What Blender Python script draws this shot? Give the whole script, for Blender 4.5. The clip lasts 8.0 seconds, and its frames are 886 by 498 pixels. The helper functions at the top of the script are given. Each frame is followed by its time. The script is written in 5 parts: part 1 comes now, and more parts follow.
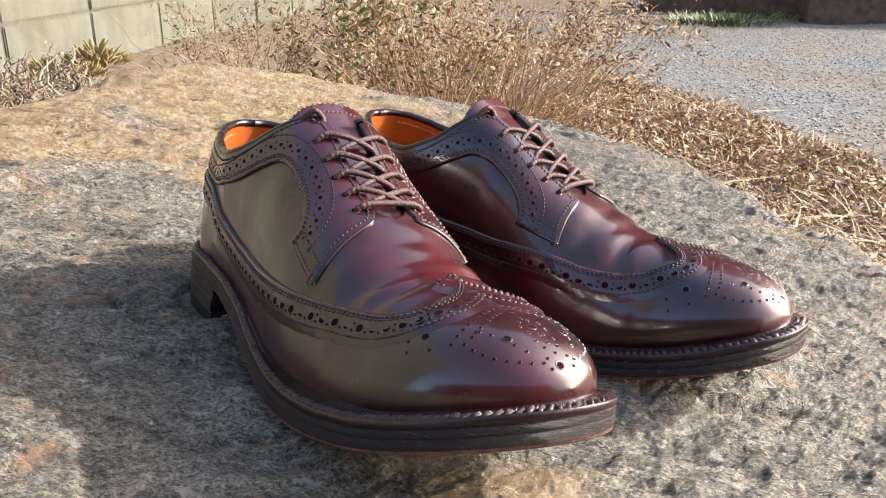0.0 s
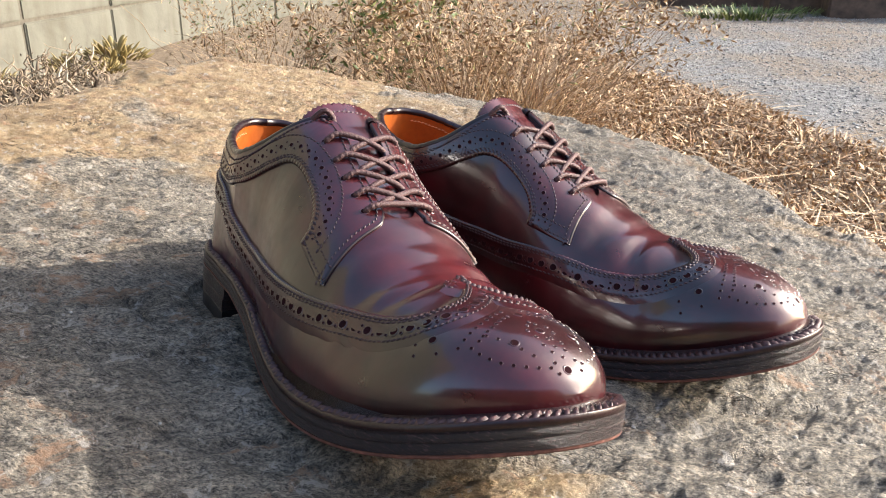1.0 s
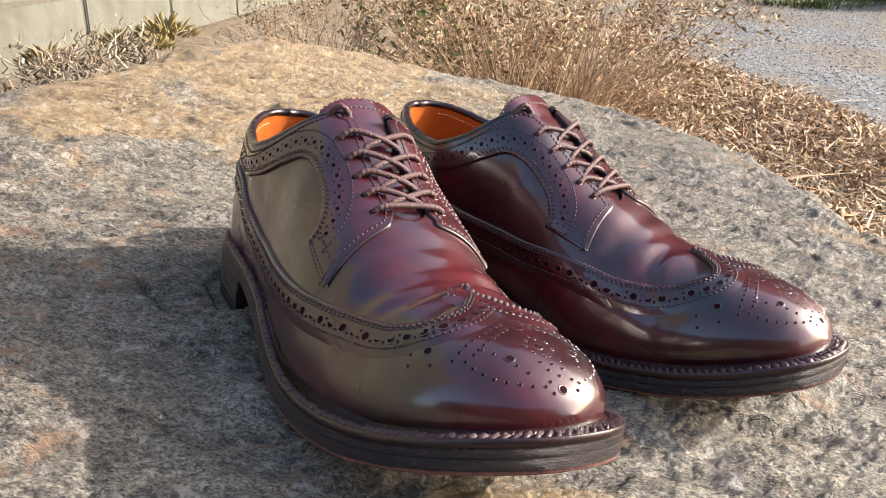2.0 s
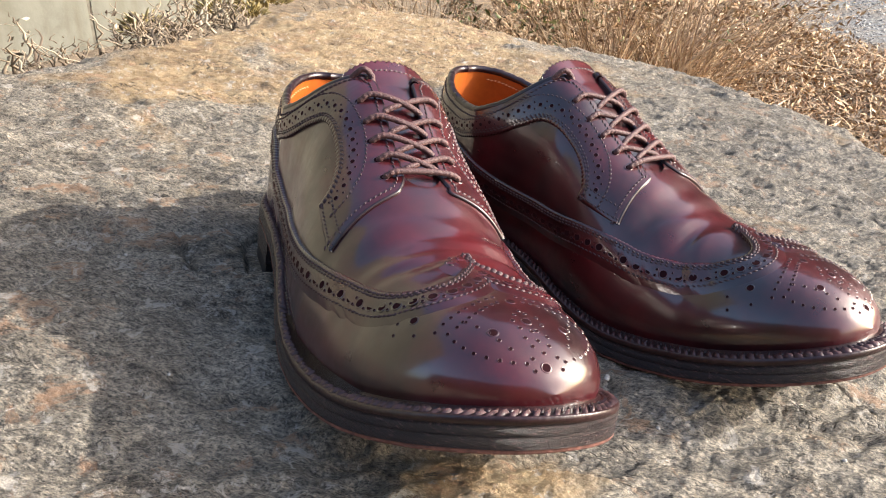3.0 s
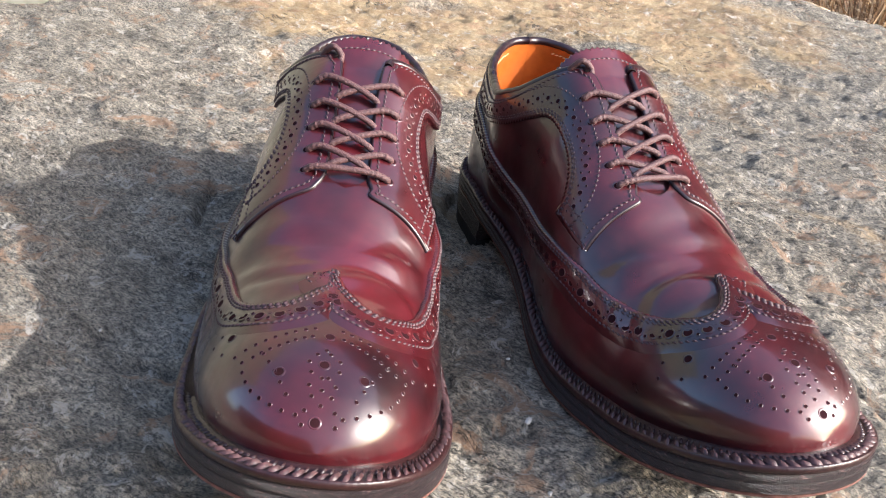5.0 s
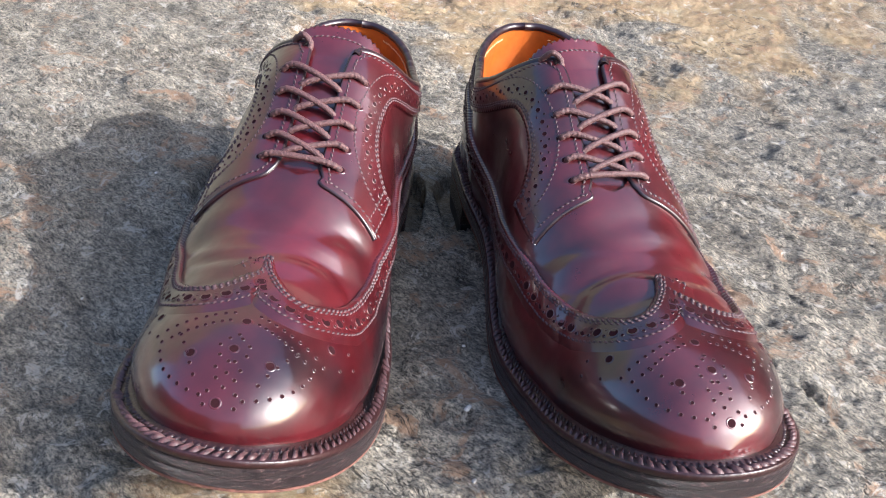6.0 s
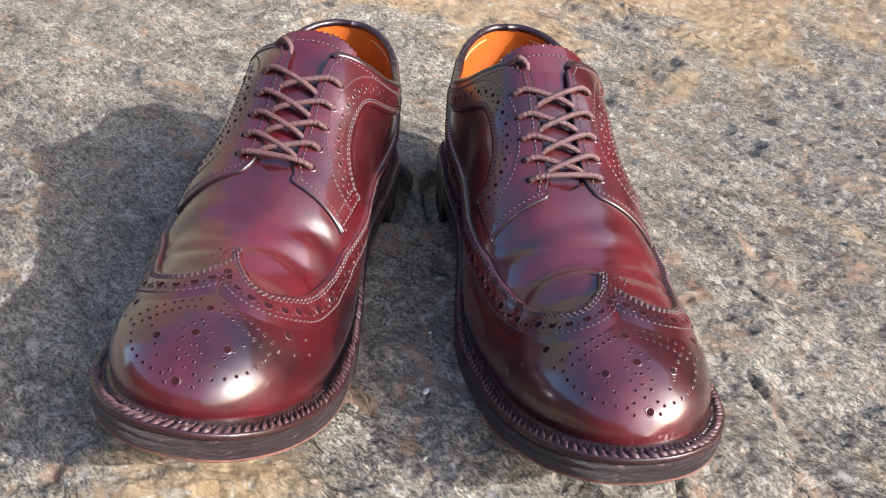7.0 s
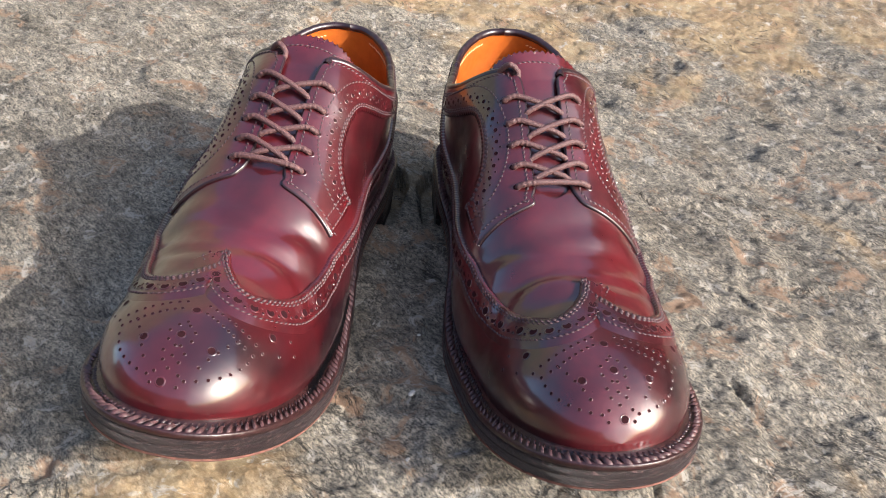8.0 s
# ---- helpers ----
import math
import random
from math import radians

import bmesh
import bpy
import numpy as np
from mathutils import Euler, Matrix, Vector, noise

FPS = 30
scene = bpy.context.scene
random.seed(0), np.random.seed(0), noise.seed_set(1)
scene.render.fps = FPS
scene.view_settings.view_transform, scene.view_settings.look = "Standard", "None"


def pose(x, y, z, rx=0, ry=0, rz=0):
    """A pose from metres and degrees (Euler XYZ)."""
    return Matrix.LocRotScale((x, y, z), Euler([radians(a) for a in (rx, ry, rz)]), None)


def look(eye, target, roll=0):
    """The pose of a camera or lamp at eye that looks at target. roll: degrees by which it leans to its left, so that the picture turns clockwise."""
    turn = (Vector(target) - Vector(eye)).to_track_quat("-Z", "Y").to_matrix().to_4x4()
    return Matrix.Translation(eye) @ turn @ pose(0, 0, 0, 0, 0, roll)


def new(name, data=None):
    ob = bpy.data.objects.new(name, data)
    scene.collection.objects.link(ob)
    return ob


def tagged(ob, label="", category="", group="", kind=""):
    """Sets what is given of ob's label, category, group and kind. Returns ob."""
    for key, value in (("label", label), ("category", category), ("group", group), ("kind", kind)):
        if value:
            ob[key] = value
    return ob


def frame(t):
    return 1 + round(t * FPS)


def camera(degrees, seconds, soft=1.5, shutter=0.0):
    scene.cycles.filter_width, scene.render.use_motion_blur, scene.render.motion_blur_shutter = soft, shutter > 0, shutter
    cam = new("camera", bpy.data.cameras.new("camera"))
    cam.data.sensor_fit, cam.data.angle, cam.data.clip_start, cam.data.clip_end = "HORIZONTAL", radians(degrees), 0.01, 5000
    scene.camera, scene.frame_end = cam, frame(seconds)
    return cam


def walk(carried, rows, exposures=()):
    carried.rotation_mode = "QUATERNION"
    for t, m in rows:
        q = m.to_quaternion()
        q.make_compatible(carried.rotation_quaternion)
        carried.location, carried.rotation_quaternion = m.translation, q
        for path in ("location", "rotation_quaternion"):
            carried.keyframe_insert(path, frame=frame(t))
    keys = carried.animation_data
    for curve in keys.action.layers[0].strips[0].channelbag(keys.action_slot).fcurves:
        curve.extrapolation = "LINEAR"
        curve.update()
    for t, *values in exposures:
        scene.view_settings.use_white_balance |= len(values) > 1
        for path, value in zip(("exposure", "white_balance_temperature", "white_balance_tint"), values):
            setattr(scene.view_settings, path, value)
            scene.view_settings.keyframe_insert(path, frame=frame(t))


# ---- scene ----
cam = camera(55.6, 8.0, soft=0.5)
# a small lens held close: the yard behind falls out of focus
cam.data.dof.use_dof, cam.data.dof.focus_distance, cam.data.dof.aperture_fstop = True, 0.39, 55.0
PATH = [
    (0, (-0.003, 0.002, 0.202), (0.016, 1.862, -0.532), 0.7),
    (0.5, (-0.003, 0.003, 0.203), (0.001, 1.862, -0.536), 0.6),
    (1, (0.001, 0.005, 0.204), (-0.024, 1.86, -0.542), 0.4),
    (2.3, (0.028, 0.019, 0.212), (-0.175, 1.838, -0.594), 0.8),
    (2.5, (0.036, 0.02, 0.209), (-0.217, 1.829, -0.606), 0.2),
    (3, (0.057, 0.032, 0.206), (-0.326, 1.799, -0.65), -0.1),
    (3.5, (0.082, 0.056, 0.208), (-0.446, 1.763, -0.691), -0.4),
    (4, (0.116, 0.076, 0.212), (-0.562, 1.707, -0.727), -0.7),
    (4.2, (0.127, 0.087, 0.214), (-0.607, 1.685, -0.739), -0.7),
    (5.3, (0.19, 0.136, 0.227), (-0.79, 1.541, -0.805), -1.5),
    (5.5, (0.2, 0.143, 0.229), (-0.81, 1.518, -0.814), -1.8),
    (6, (0.221, 0.155, 0.234), (-0.847, 1.462, -0.839), -2.3),
    (6.5, (0.243, 0.169, 0.24), (-0.859, 1.43, -0.854), -2.7),
    (7, (0.259, 0.163, 0.251), (-0.866, 1.391, -0.856), -3.0),
    (7.5, (0.267, 0.167, 0.257), (-0.87, 1.376, -0.858), -3.0),
    (8, (0.27, 0.17, 0.258), (-0.876, 1.367, -0.86), -2.9),
]
walk(cam, [(t, look(eye, target, roll)) for t, eye, target, roll in PATH],
     [(t, stops, kelvin, 10) for t, stops, kelvin in ((0, 1.72, 6250), (3, 1.76, 6300), (4.2, 1.86, 6150), (5.3, 1.84, 5700), (6, 1.82, 5550), (7, 1.72, 5700), (8, 1.65, 6000))])

# ---- light ----
SUN_FROM = Vector((1.0, 0.28, 0.48)).normalized()
world = bpy.data.worlds.new("world")
scene.world = world
world.use_nodes = True
wn = world.node_tree.nodes
sky = wn.new("ShaderNodeTexSky")
sky.sky_type, sky.sun_disc = "NISHITA", False
sky.air_density, sky.dust_density, sky.ozone_density = 1.0, 4.0, 1.0
sky.sun_elevation = math.asin(SUN_FROM.z)
sky.sun_rotation = math.atan2(SUN_FROM.x, SUN_FROM.y)
wn["Background"].inputs[1].default_value = 0.15
world.node_tree.links.new(sky.outputs[0], wn["Background"].inputs[0])
sun = new("sun", bpy.data.lights.new("sun", "SUN"))
sun.data.energy, sun.data.angle, sun.data.color = 2.7, radians(0.55), (1.0, 0.935, 0.86)
sun.matrix_world = look(SUN_FROM * 5, (0, 0, 0))

# ---- materials ----
def material(name, rough=0.6, metal=0.0):
    m = bpy.data.materials.new(name)
    m.use_nodes = True
    b = m.node_tree.nodes["Principled BSDF"]
    b.inputs["Roughness"].default_value, b.inputs["Metallic"].default_value = rough, metal
    return m, m.node_tree.nodes, m.node_tree.links, b


def noise_node(n, l, scale, detail=6.0, rough=0.6, coord="Object", stretch=None, distort=0.0):
    c = n.new("ShaderNodeTexCoord")
    t = n.new("ShaderNodeTexNoise")
    t.inputs["Scale"].default_value, t.inputs["Detail"].default_value = scale, detail
    t.inputs["Roughness"].default_value, t.inputs["Distortion"].default_value = rough, distort
    if stretch:
        mp = n.new("ShaderNodeMapping")
        mp.inputs["Scale"].default_value = stretch
        l.new(c.outputs[coord], mp.inputs[0])
        l.new(mp.outputs[0], t.inputs["Vector"])
    else:
        l.new(c.outputs[coord], t.inputs["Vector"])
    return t


def ramp(n, l, source, stops):
    r = n.new("ShaderNodeValToRGB")
    while len(r.color_ramp.elements) < len(stops):
        r.color_ramp.elements.new(0.5)
    for e, (p, c) in zip(r.color_ramp.elements, stops):
        e.position, e.color = p, (*c, 1) if len(c) == 3 else c
    l.new(source, r.inputs[0])
    return r


def mix(n, l, fac, a, b, mode="MIX"):
    m = n.new("ShaderNodeMix")
    m.data_type, m.blend_type = "RGBA", mode
    for s, v in ((0, fac), (6, a), (7, b)):
        if hasattr(v, "links"):
            l.new(v, m.inputs[s])
        elif s == 0:
            m.inputs[s].default_value = v
        else:
            m.inputs[s].default_value = (*v, 1)
    return m.outputs[2]


def bump(n, l, b, source, strength=0.3, distance=0.001, chain=None):
    k = n.new("ShaderNodeBump")
    k.inputs["Strength"].default_value, k.inputs["Distance"].default_value = strength, distance
    l.new(source, k.inputs["Height"])
    if chain:
        l.new(chain.outputs[0], k.inputs["Normal"])
    l.new(k.outputs[0], b.inputs["Normal"])
    return k


def simple(name, colour, dark=0.75, scale=40.0, rough=0.6, relief=0.2, dist=0.001):
    m, n, l, b = material(name, rough)
    t = noise_node(n, l, scale)
    r = ramp(n, l, t.outputs["Fac"], [(0.3, [c * dark for c in colour]), (0.7, colour)])
    l.new(r.outputs[0], b.inputs["Base Color"])
    bump(n, l, b, t.outputs["Fac"], relief, dist)
    return m


def leather(name, deep, mid, rough=0.34, coat=1.0, grain=900.0):
    """Polished shell leather: cloudy dye, fine grain, a waxed coat."""
    m, n, l, b = material(name, rough)
    big = noise_node(n, l, 22.0, 4, 0.55)
    fine = noise_node(n, l, 260.0, 5, 0.6)
    r = ramp(n, l, big.outputs["Fac"], [(0.34, deep), (0.68, mid)])
    c = mix(n, l, 0.22, r.outputs[0], ramp(n, l, fine.outputs["Fac"], [(0.35, (0.35, 0.3, 0.3)), (0.65, (1, 1, 1))]).outputs[0], "MULTIPLY")
    l.new(c, b.inputs["Base Color"])
    rr = ramp(n, l, noise_node(n, l, 70.0, 6, 0.6).outputs["Fac"], [(0.3, (rough * 0.75,) * 3), (0.75, (rough * 1.5,) * 3)])
    l.new(rr.outputs[0], b.inputs["Roughness"])
    b.inputs["Coat Weight"].default_value, b.inputs["Coat Roughness"].default_value, b.inputs["Coat IOR"].default_value = coat, 0.14, 1.52
    b.inputs["Specular IOR Level"].default_value = 0.38
    k = bump(n, l, b, noise_node(n, l, 55.0, 2).outputs["Fac"], 0.22, 0.002)
    bump(n, l, b, noise_node(n, l, grain, 3).outputs["Fac"], 0.05, 0.0004, k)
    return m


LEATHER = leather("oxblood_leather", (0.012, 0.0012, 0.0024), (0.078, 0.0058, 0.0085))
EDGE_LEATHER = leather("dark_edge_leather", (0.010, 0.005, 0.007), (0.024, 0.009, 0.011), 0.32, 0.3)
LINING = leather("tan_lining", (0.30, 0.066, 0.008), (0.45, 0.115, 0.016), 0.42, 0.15)
# near-black disc colour: paints the shade inside holes that aren't cut
PIT_SHADE = simple("pit_shade", (0.024, 0.008, 0.010), 0.6, 200, 1.0, 0.1)
PIT_SHADE.node_tree.nodes["Principled BSDF"].inputs["Specular IOR Level"].default_value = 0.05
THREAD = simple("plum_thread", (0.052, 0.023, 0.026), 0.5, 900, 0.6, 0.2, 0.0002)
LACE = simple("waxed_lace", (0.10, 0.042, 0.040), 0.5, 900, 0.6, 0.8, 0.0008)
WELT = simple("welt_leather", (0.034, 0.012, 0.012), 0.4, 260, 0.34, 0.5, 0.0008)
WELT_THREAD = simple("welt_thread", (0.085, 0.036, 0.036), 0.3, 420, 0.5, 0.4, 0.0004)
RUBBER = simple("black_rubber", (0.02, 0.018, 0.018), 0.7, 200, 0.6, 0.3)


def sole_edge():
    """Stacked leather, stained dark, with long scuffs and bare fibres along its lower edge."""
    m, n, l, b = material("sole_edge", 0.3)
    t = noise_node(n, l, 300.0, 8, 0.78, stretch=(1, 1, 4))
    r = ramp(n, l, t.outputs["Fac"], [(0.36, (0.007, 0.004, 0.005)), (0.55, (0.026, 0.014, 0.015)), (0.70, (0.24, 0.14, 0.13))])
    l.new(r.outputs[0], b.inputs["Base Color"])
    l.new(ramp(n, l, t.outputs["Fac"], [(0.3, (0.28,) * 3), (0.8, (0.6,) * 3)]).outputs[0], b.inputs["Roughness"])
    bump(n, l, b, t.outputs["Fac"], 1.0, 0.0022)
    return m


EDGE = sole_edge()
BARE = simple("bare_leather_edge", (0.24, 0.10, 0.075), 0.35, 300, 0.8, 0.8, 0.001)
PALE_THREAD = simple("pale_thread", (0.62, 0.36, 0.17), 0.7, 900, 0.6, 0.2, 0.0002)
PEBBLE = simple("pebble", (0.50, 0.47, 0.42), 0.5, 300, 0.85, 0.5, 0.001)


def rock_material():
    m, n, l, b = material("weathered_rock", 0.62)
    body = noise_node(n, l, 16.0, 9, 0.68, stretch=(1, 1.9, 1), distort=0.6)
    grey = ramp(n, l, body.outputs["Fac"], [(0.28, (0.095, 0.081, 0.064)), (0.44, (0.180, 0.162, 0.134)), (0.58, (0.250, 0.228, 0.192)), (0.74, (0.36, 0.33, 0.285))])
    grain = noise_node(n, l, 190.0, 8, 0.74, stretch=(1, 2.1, 1))
    col = mix(n, l, 0.95, grey.outputs[0], ramp(n, l, grain.outputs["Fac"], [(0.36, (0.34, 0.31, 0.28)), (0.48, (0.88, 0.87, 0.85)), (0.62, (1.6, 1.54, 1.44))]).outputs[0], "MULTIPLY")
    speck = noise_node(n, l, 520.0, 6, 0.75, stretch=(1, 1.7, 1))
    col = mix(n, l, 0.85, col, ramp(n, l, speck.outputs["Fac"], [(0.40, (0.16, 0.15, 0.14)), (0.47, (0.95, 0.95, 0.94)), (0.58, (1.8, 1.76, 1.68))]).outputs[0], "MULTIPLY")
    # iron stains, in wide clouds and in small flecks
    cloud = noise_node(n, l, 4.2, 6, 0.62, distort=0.8)
    c = n.new("ShaderNodeTexCoord")
    near = None
    for x, y, rad in ((-0.26, 1.08, 0.46), (0.06, 0.235, 0.08)):
        d = n.new("ShaderNodeVectorMath")
        d.operation = "DISTANCE"
        l.new(c.outputs["Object"], d.inputs[0])
        d.inputs[1].default_value = (x, y, -0.02)
        g = n.new("ShaderNodeMapRange")
        g.inputs["From Min"].default_value, g.inputs["From Max"].default_value = rad, rad * 0.25
        l.new(d.outputs["Value"], g.inputs["Value"])
        if near is None:
            near = g.outputs[0]
        else:
            mx = n.new("ShaderNodeMath")
            mx.operation = "MAXIMUM"
            l.new(near, mx.inputs[0])
            l.new(g.outputs[0], mx.inputs[1])
            near = mx.outputs[0]
    add = n.new("ShaderNodeMath")
    add.operation = "MULTIPLY_ADD"
    add.inputs[1].default_value = 0.24
    l.new(near, add.inputs[0])
    l.new(cloud.outputs["Fac"], add.inputs[2])
    mask = ramp(n, l, add.outputs[0], [(0.57, (0, 0, 0)), (0.65, (1, 1, 1))])
    tint = ramp(n, l, noise_node(n, l, 40.0, 7, 0.65).outputs["Fac"], [(0.3, (0.19, 0.105, 0.045)), (0.5, (0.40, 0.265, 0.125)), (0.7, (0.54, 0.41, 0.225))])
    fac = n.new("ShaderNodeMath")
    fac.operation = "MULTIPLY"
    fac.inputs[1].default_value = 0.74
    l.new(mask.outputs[0], fac.inputs[0])
    col = mix(n, l, fac.outputs[0], col, tint.outputs[0])
    fleck = ramp(n, l, noise_node(n, l, 30.0, 9, 0.74, distort=0.8).outputs["Fac"], [(0.555, (0, 0, 0)), (0.62, (0.75, 0.75, 0.75))])
    col = mix(n, l, fleck.outputs[0], col, (0.36, 0.215, 0.125))
    pale = ramp(n, l, noise_node(n, l, 90.0, 8, 0.72, distort=0.8).outputs["Fac"], [(0.57, (0, 0, 0)), (0.62, (0.75, 0.75, 0.75))])
    col = mix(n, l, pale.outputs[0], col, (0.52, 0.48, 0.42))
    # darker towards a point off the far right edge
    d = n.new("ShaderNodeVectorMath")
    d.operation = "DISTANCE"
    l.new(c.outputs["Object"], d.inputs[0])
    d.inputs[1].default_value = (0.52, 0.95, -0.05)
    g = n.new("ShaderNodeMapRange")
    g.inputs["From Min"].default_value, g.inputs["From Max"].default_value = 0.75, 0.30
    l.new(d.outputs["Value"], g.inputs["Value"])
    col = mix(n, l, g.outputs[0], col, (0.70, 0.70, 0.71), "MULTIPLY")
    # hairline splits along the layers, their shadow lines put into the colour
    split = ramp(n, l, noise_node(n, l, 24.0, 5, 0.6, stretch=(1, 2.4, 1), distort=0.9).outputs["Fac"], [(0.484, (0, 0, 0)), (0.5, (1, 1, 1)), (0.516, (0, 0, 0))])
    gate = ramp(n, l, noise_node(n, l, 17.0, 3, 0.5).outputs["Fac"], [(0.52, (0, 0, 0)), (0.60, (1, 1, 1))])
    hair = mix(n, l, 1.0, split.outputs[0], gate.outputs[0], "MULTIPLY")
    col = mix(n, l, hair, col, (0.045, 0.038, 0.030))
    # dark mineral grains
    v = n.new("ShaderNodeTexVoronoi")
    v.inputs["Scale"].default_value = 420.0
    l.new(c.outputs["Object"], v.inputs["Vector"])
    dark = ramp(n, l, v.outputs["Distance"], [(0.16, (0.3, 0.3, 0.3)), (0.30, (0, 0, 0))])
    sel = ramp(n, l, noise_node(n, l, 130.0, 5, 0.7).outputs["Fac"], [(0.50, (0, 0, 0)), (0.60, (1, 1, 1))])
    col = mix(n, l, mix(n, l, 1.0, dark.outputs[0], sel.outputs[0], "MULTIPLY"), col, (0.045, 0.038, 0.030))
    l.new(col, b.inputs["Base Color"])
    k = bump(n, l, b, noise_node(n, l, 150.0, 8, 0.74, stretch=(1, 2.2, 1)).outputs["Fac"], 1.0, 0.005)
    bump(n, l, b, noise_node(n, l, 700.0, 4, 0.7, stretch=(1, 1.8, 1)).outputs["Fac"], 1.0, 0.0020, k)
    last = n.new("ShaderNodeBump")
    last.invert = True
    last.inputs["Strength"].default_value, last.inputs["Distance"].default_value = 0.8, 0.003
    l.new(hair, last.inputs["Height"])
    l.new(b.inputs["Normal"].links[0].from_socket, last.inputs["Normal"])
    l.new(last.outputs[0], b.inputs["Normal"])
    return m


ROCK = rock_material()


def ground_material():
    m, n, l, b = material("yard_soil", 0.92)
    t = noise_node(n, l, 38.0, 8, 0.7)
    soil = ramp(n, l, t.outputs["Fac"], [(0.3, (0.08, 0.055, 0.036)), (0.5, (0.19, 0.14, 0.09)), (0.7, (0.32, 0.245, 0.16))])
    grit = ramp(n, l, noise_node(n, l, 75.0, 6, 0.75).outputs["Fac"], [(0.36, (0.062, 0.064, 0.065)), (0.5, (0.165, 0.168, 0.168)), (0.64, (0.31, 0.31, 0.30))])
    # grit lies where wheels run, soil and straw elsewhere
    c = n.new("ShaderNodeTexCoord")
    sp = n.new("ShaderNodeSeparateXYZ")
    l.new(c.outputs["Object"], sp.inputs[0])
    lin = n.new("ShaderNodeMath")
    lin.operation = "MULTIPLY_ADD"
    lin.inputs[1].default_value = -0.62
    l.new(sp.outputs["X"], lin.inputs[0])
    l.new(sp.outputs["Y"], lin.inputs[2])
    wob = noise_node(n, l, 1.6, 5, 0.6)
    add = n.new("ShaderNodeMath")
    add.operation = "MULTIPLY_ADD"
    add.inputs[1].default_value = 1.6
    l.new(wob.outputs["Fac"], add.inputs[0])
    l.new(lin.outputs[0], add.inputs[2])
    mr = n.new("ShaderNodeMapRange")
    mr.inputs["From Min"].default_value, mr.inputs["From Max"].default_value = 4.4, 3.7
    l.new(add.outputs[0], mr.inputs["Value"])
    right = n.new("ShaderNodeMapRange")
    right.inputs["From Min"].default_value, right.inputs["From Max"].default_value = 0.45, 0.75
    l.new(sp.outputs["X"], right.inputs["Value"])
    both = n.new("ShaderNodeMath")
    both.operation = "MULTIPLY"
    l.new(mr.outputs[0], both.inputs[0])
    l.new(right.outputs[0], both.inputs[1])
    patch = ramp(n, l, noise_node(n, l, 1.1, 6, 0.65, distort=0.6).outputs["Fac"], [(0.46, (1, 1, 1)), (0.60, (0.3, 0.3, 0.3))])
    l.new(mix(n, l, mix(n, l, 1.0, both.outputs[0], patch.outputs[0], "MULTIPLY"), soil.outputs[0], grit.outputs[0]), b.inputs["Base Color"])
    bump(n, l, b, t.outputs["Fac"], 0.9, 0.015)
    return m


GROUND = ground_material()


def by_island(name, stops, rough=0.8, spread=0.0):
    """Each loose piece of a mesh takes its own tone."""
    m, n, l, b = material(name, rough)
    g = n.new("ShaderNodeNewGeometry")
    r = ramp(n, l, g.outputs["Random Per Island"], stops)
    t = noise_node(n, l, 120.0, 3)
    l.new(mix(n, l, 0.5, r.outputs[0], ramp(n, l, t.outputs["Fac"], [(0.3, (0.5, 0.5, 0.5)), (0.7, (1, 1, 1))]).outputs[0], "MULTIPLY"), b.inputs["Base Color"])
    return m


STRAW = by_island("straw", [(0.0, (0.18, 0.095, 0.05)), (0.4, (0.44, 0.29, 0.16)), (0.75, (0.62, 0.45, 0.27)), (1.0, (0.74, 0.60, 0.42))])
DEAD = by_island("withered", [(0.0, (0.10, 0.07, 0.045)), (0.5, (0.27, 0.20, 0.13)), (1.0, (0.45, 0.38, 0.27))])
GRAVEL = by_island("gravel", [(0.0, (0.14, 0.142, 0.145)), (0.5, (0.30, 0.302, 0.30)), (1.0, (0.52, 0.515, 0.49))])
LEAF_DRY = by_island("dry_leaf", [(0.0, (0.17, 0.085, 0.04)), (0.5, (0.40, 0.25, 0.12)), (1.0, (0.66, 0.53, 0.34))], 0.7)
LEAF_GREEN = by_island("green_leaf", [(0.0, (0.05, 0.08, 0.02)), (0.6, (0.14, 0.19, 0.045)), (1.0, (0.36, 0.37, 0.12))], 0.55)
TWIG = simple("twig", (0.40, 0.28, 0.17), 0.45, 90, 0.85, 0.3)
SUCCULENT = by_island("withered_succulent", [(0.0, (0.07, 0.075, 0.03)), (0.45, (0.20, 0.17, 0.06)), (0.8, (0.34, 0.23, 0.08)), (1.0, (0.30, 0.12, 0.05))], 0.6)
TIMBER = simple("old_timber", (0.13, 0.085, 0.06), 0.35, 24, 0.85, 0.6, 0.004)
BLUE = simple("blue_sheet", (0.10, 0.30, 0.45), 0.8, 40, 0.5, 0.2)
MORTAR = simple("mortar", (0.13, 0.115, 0.085), 0.6, 70, 0.9, 0.5, 0.003)


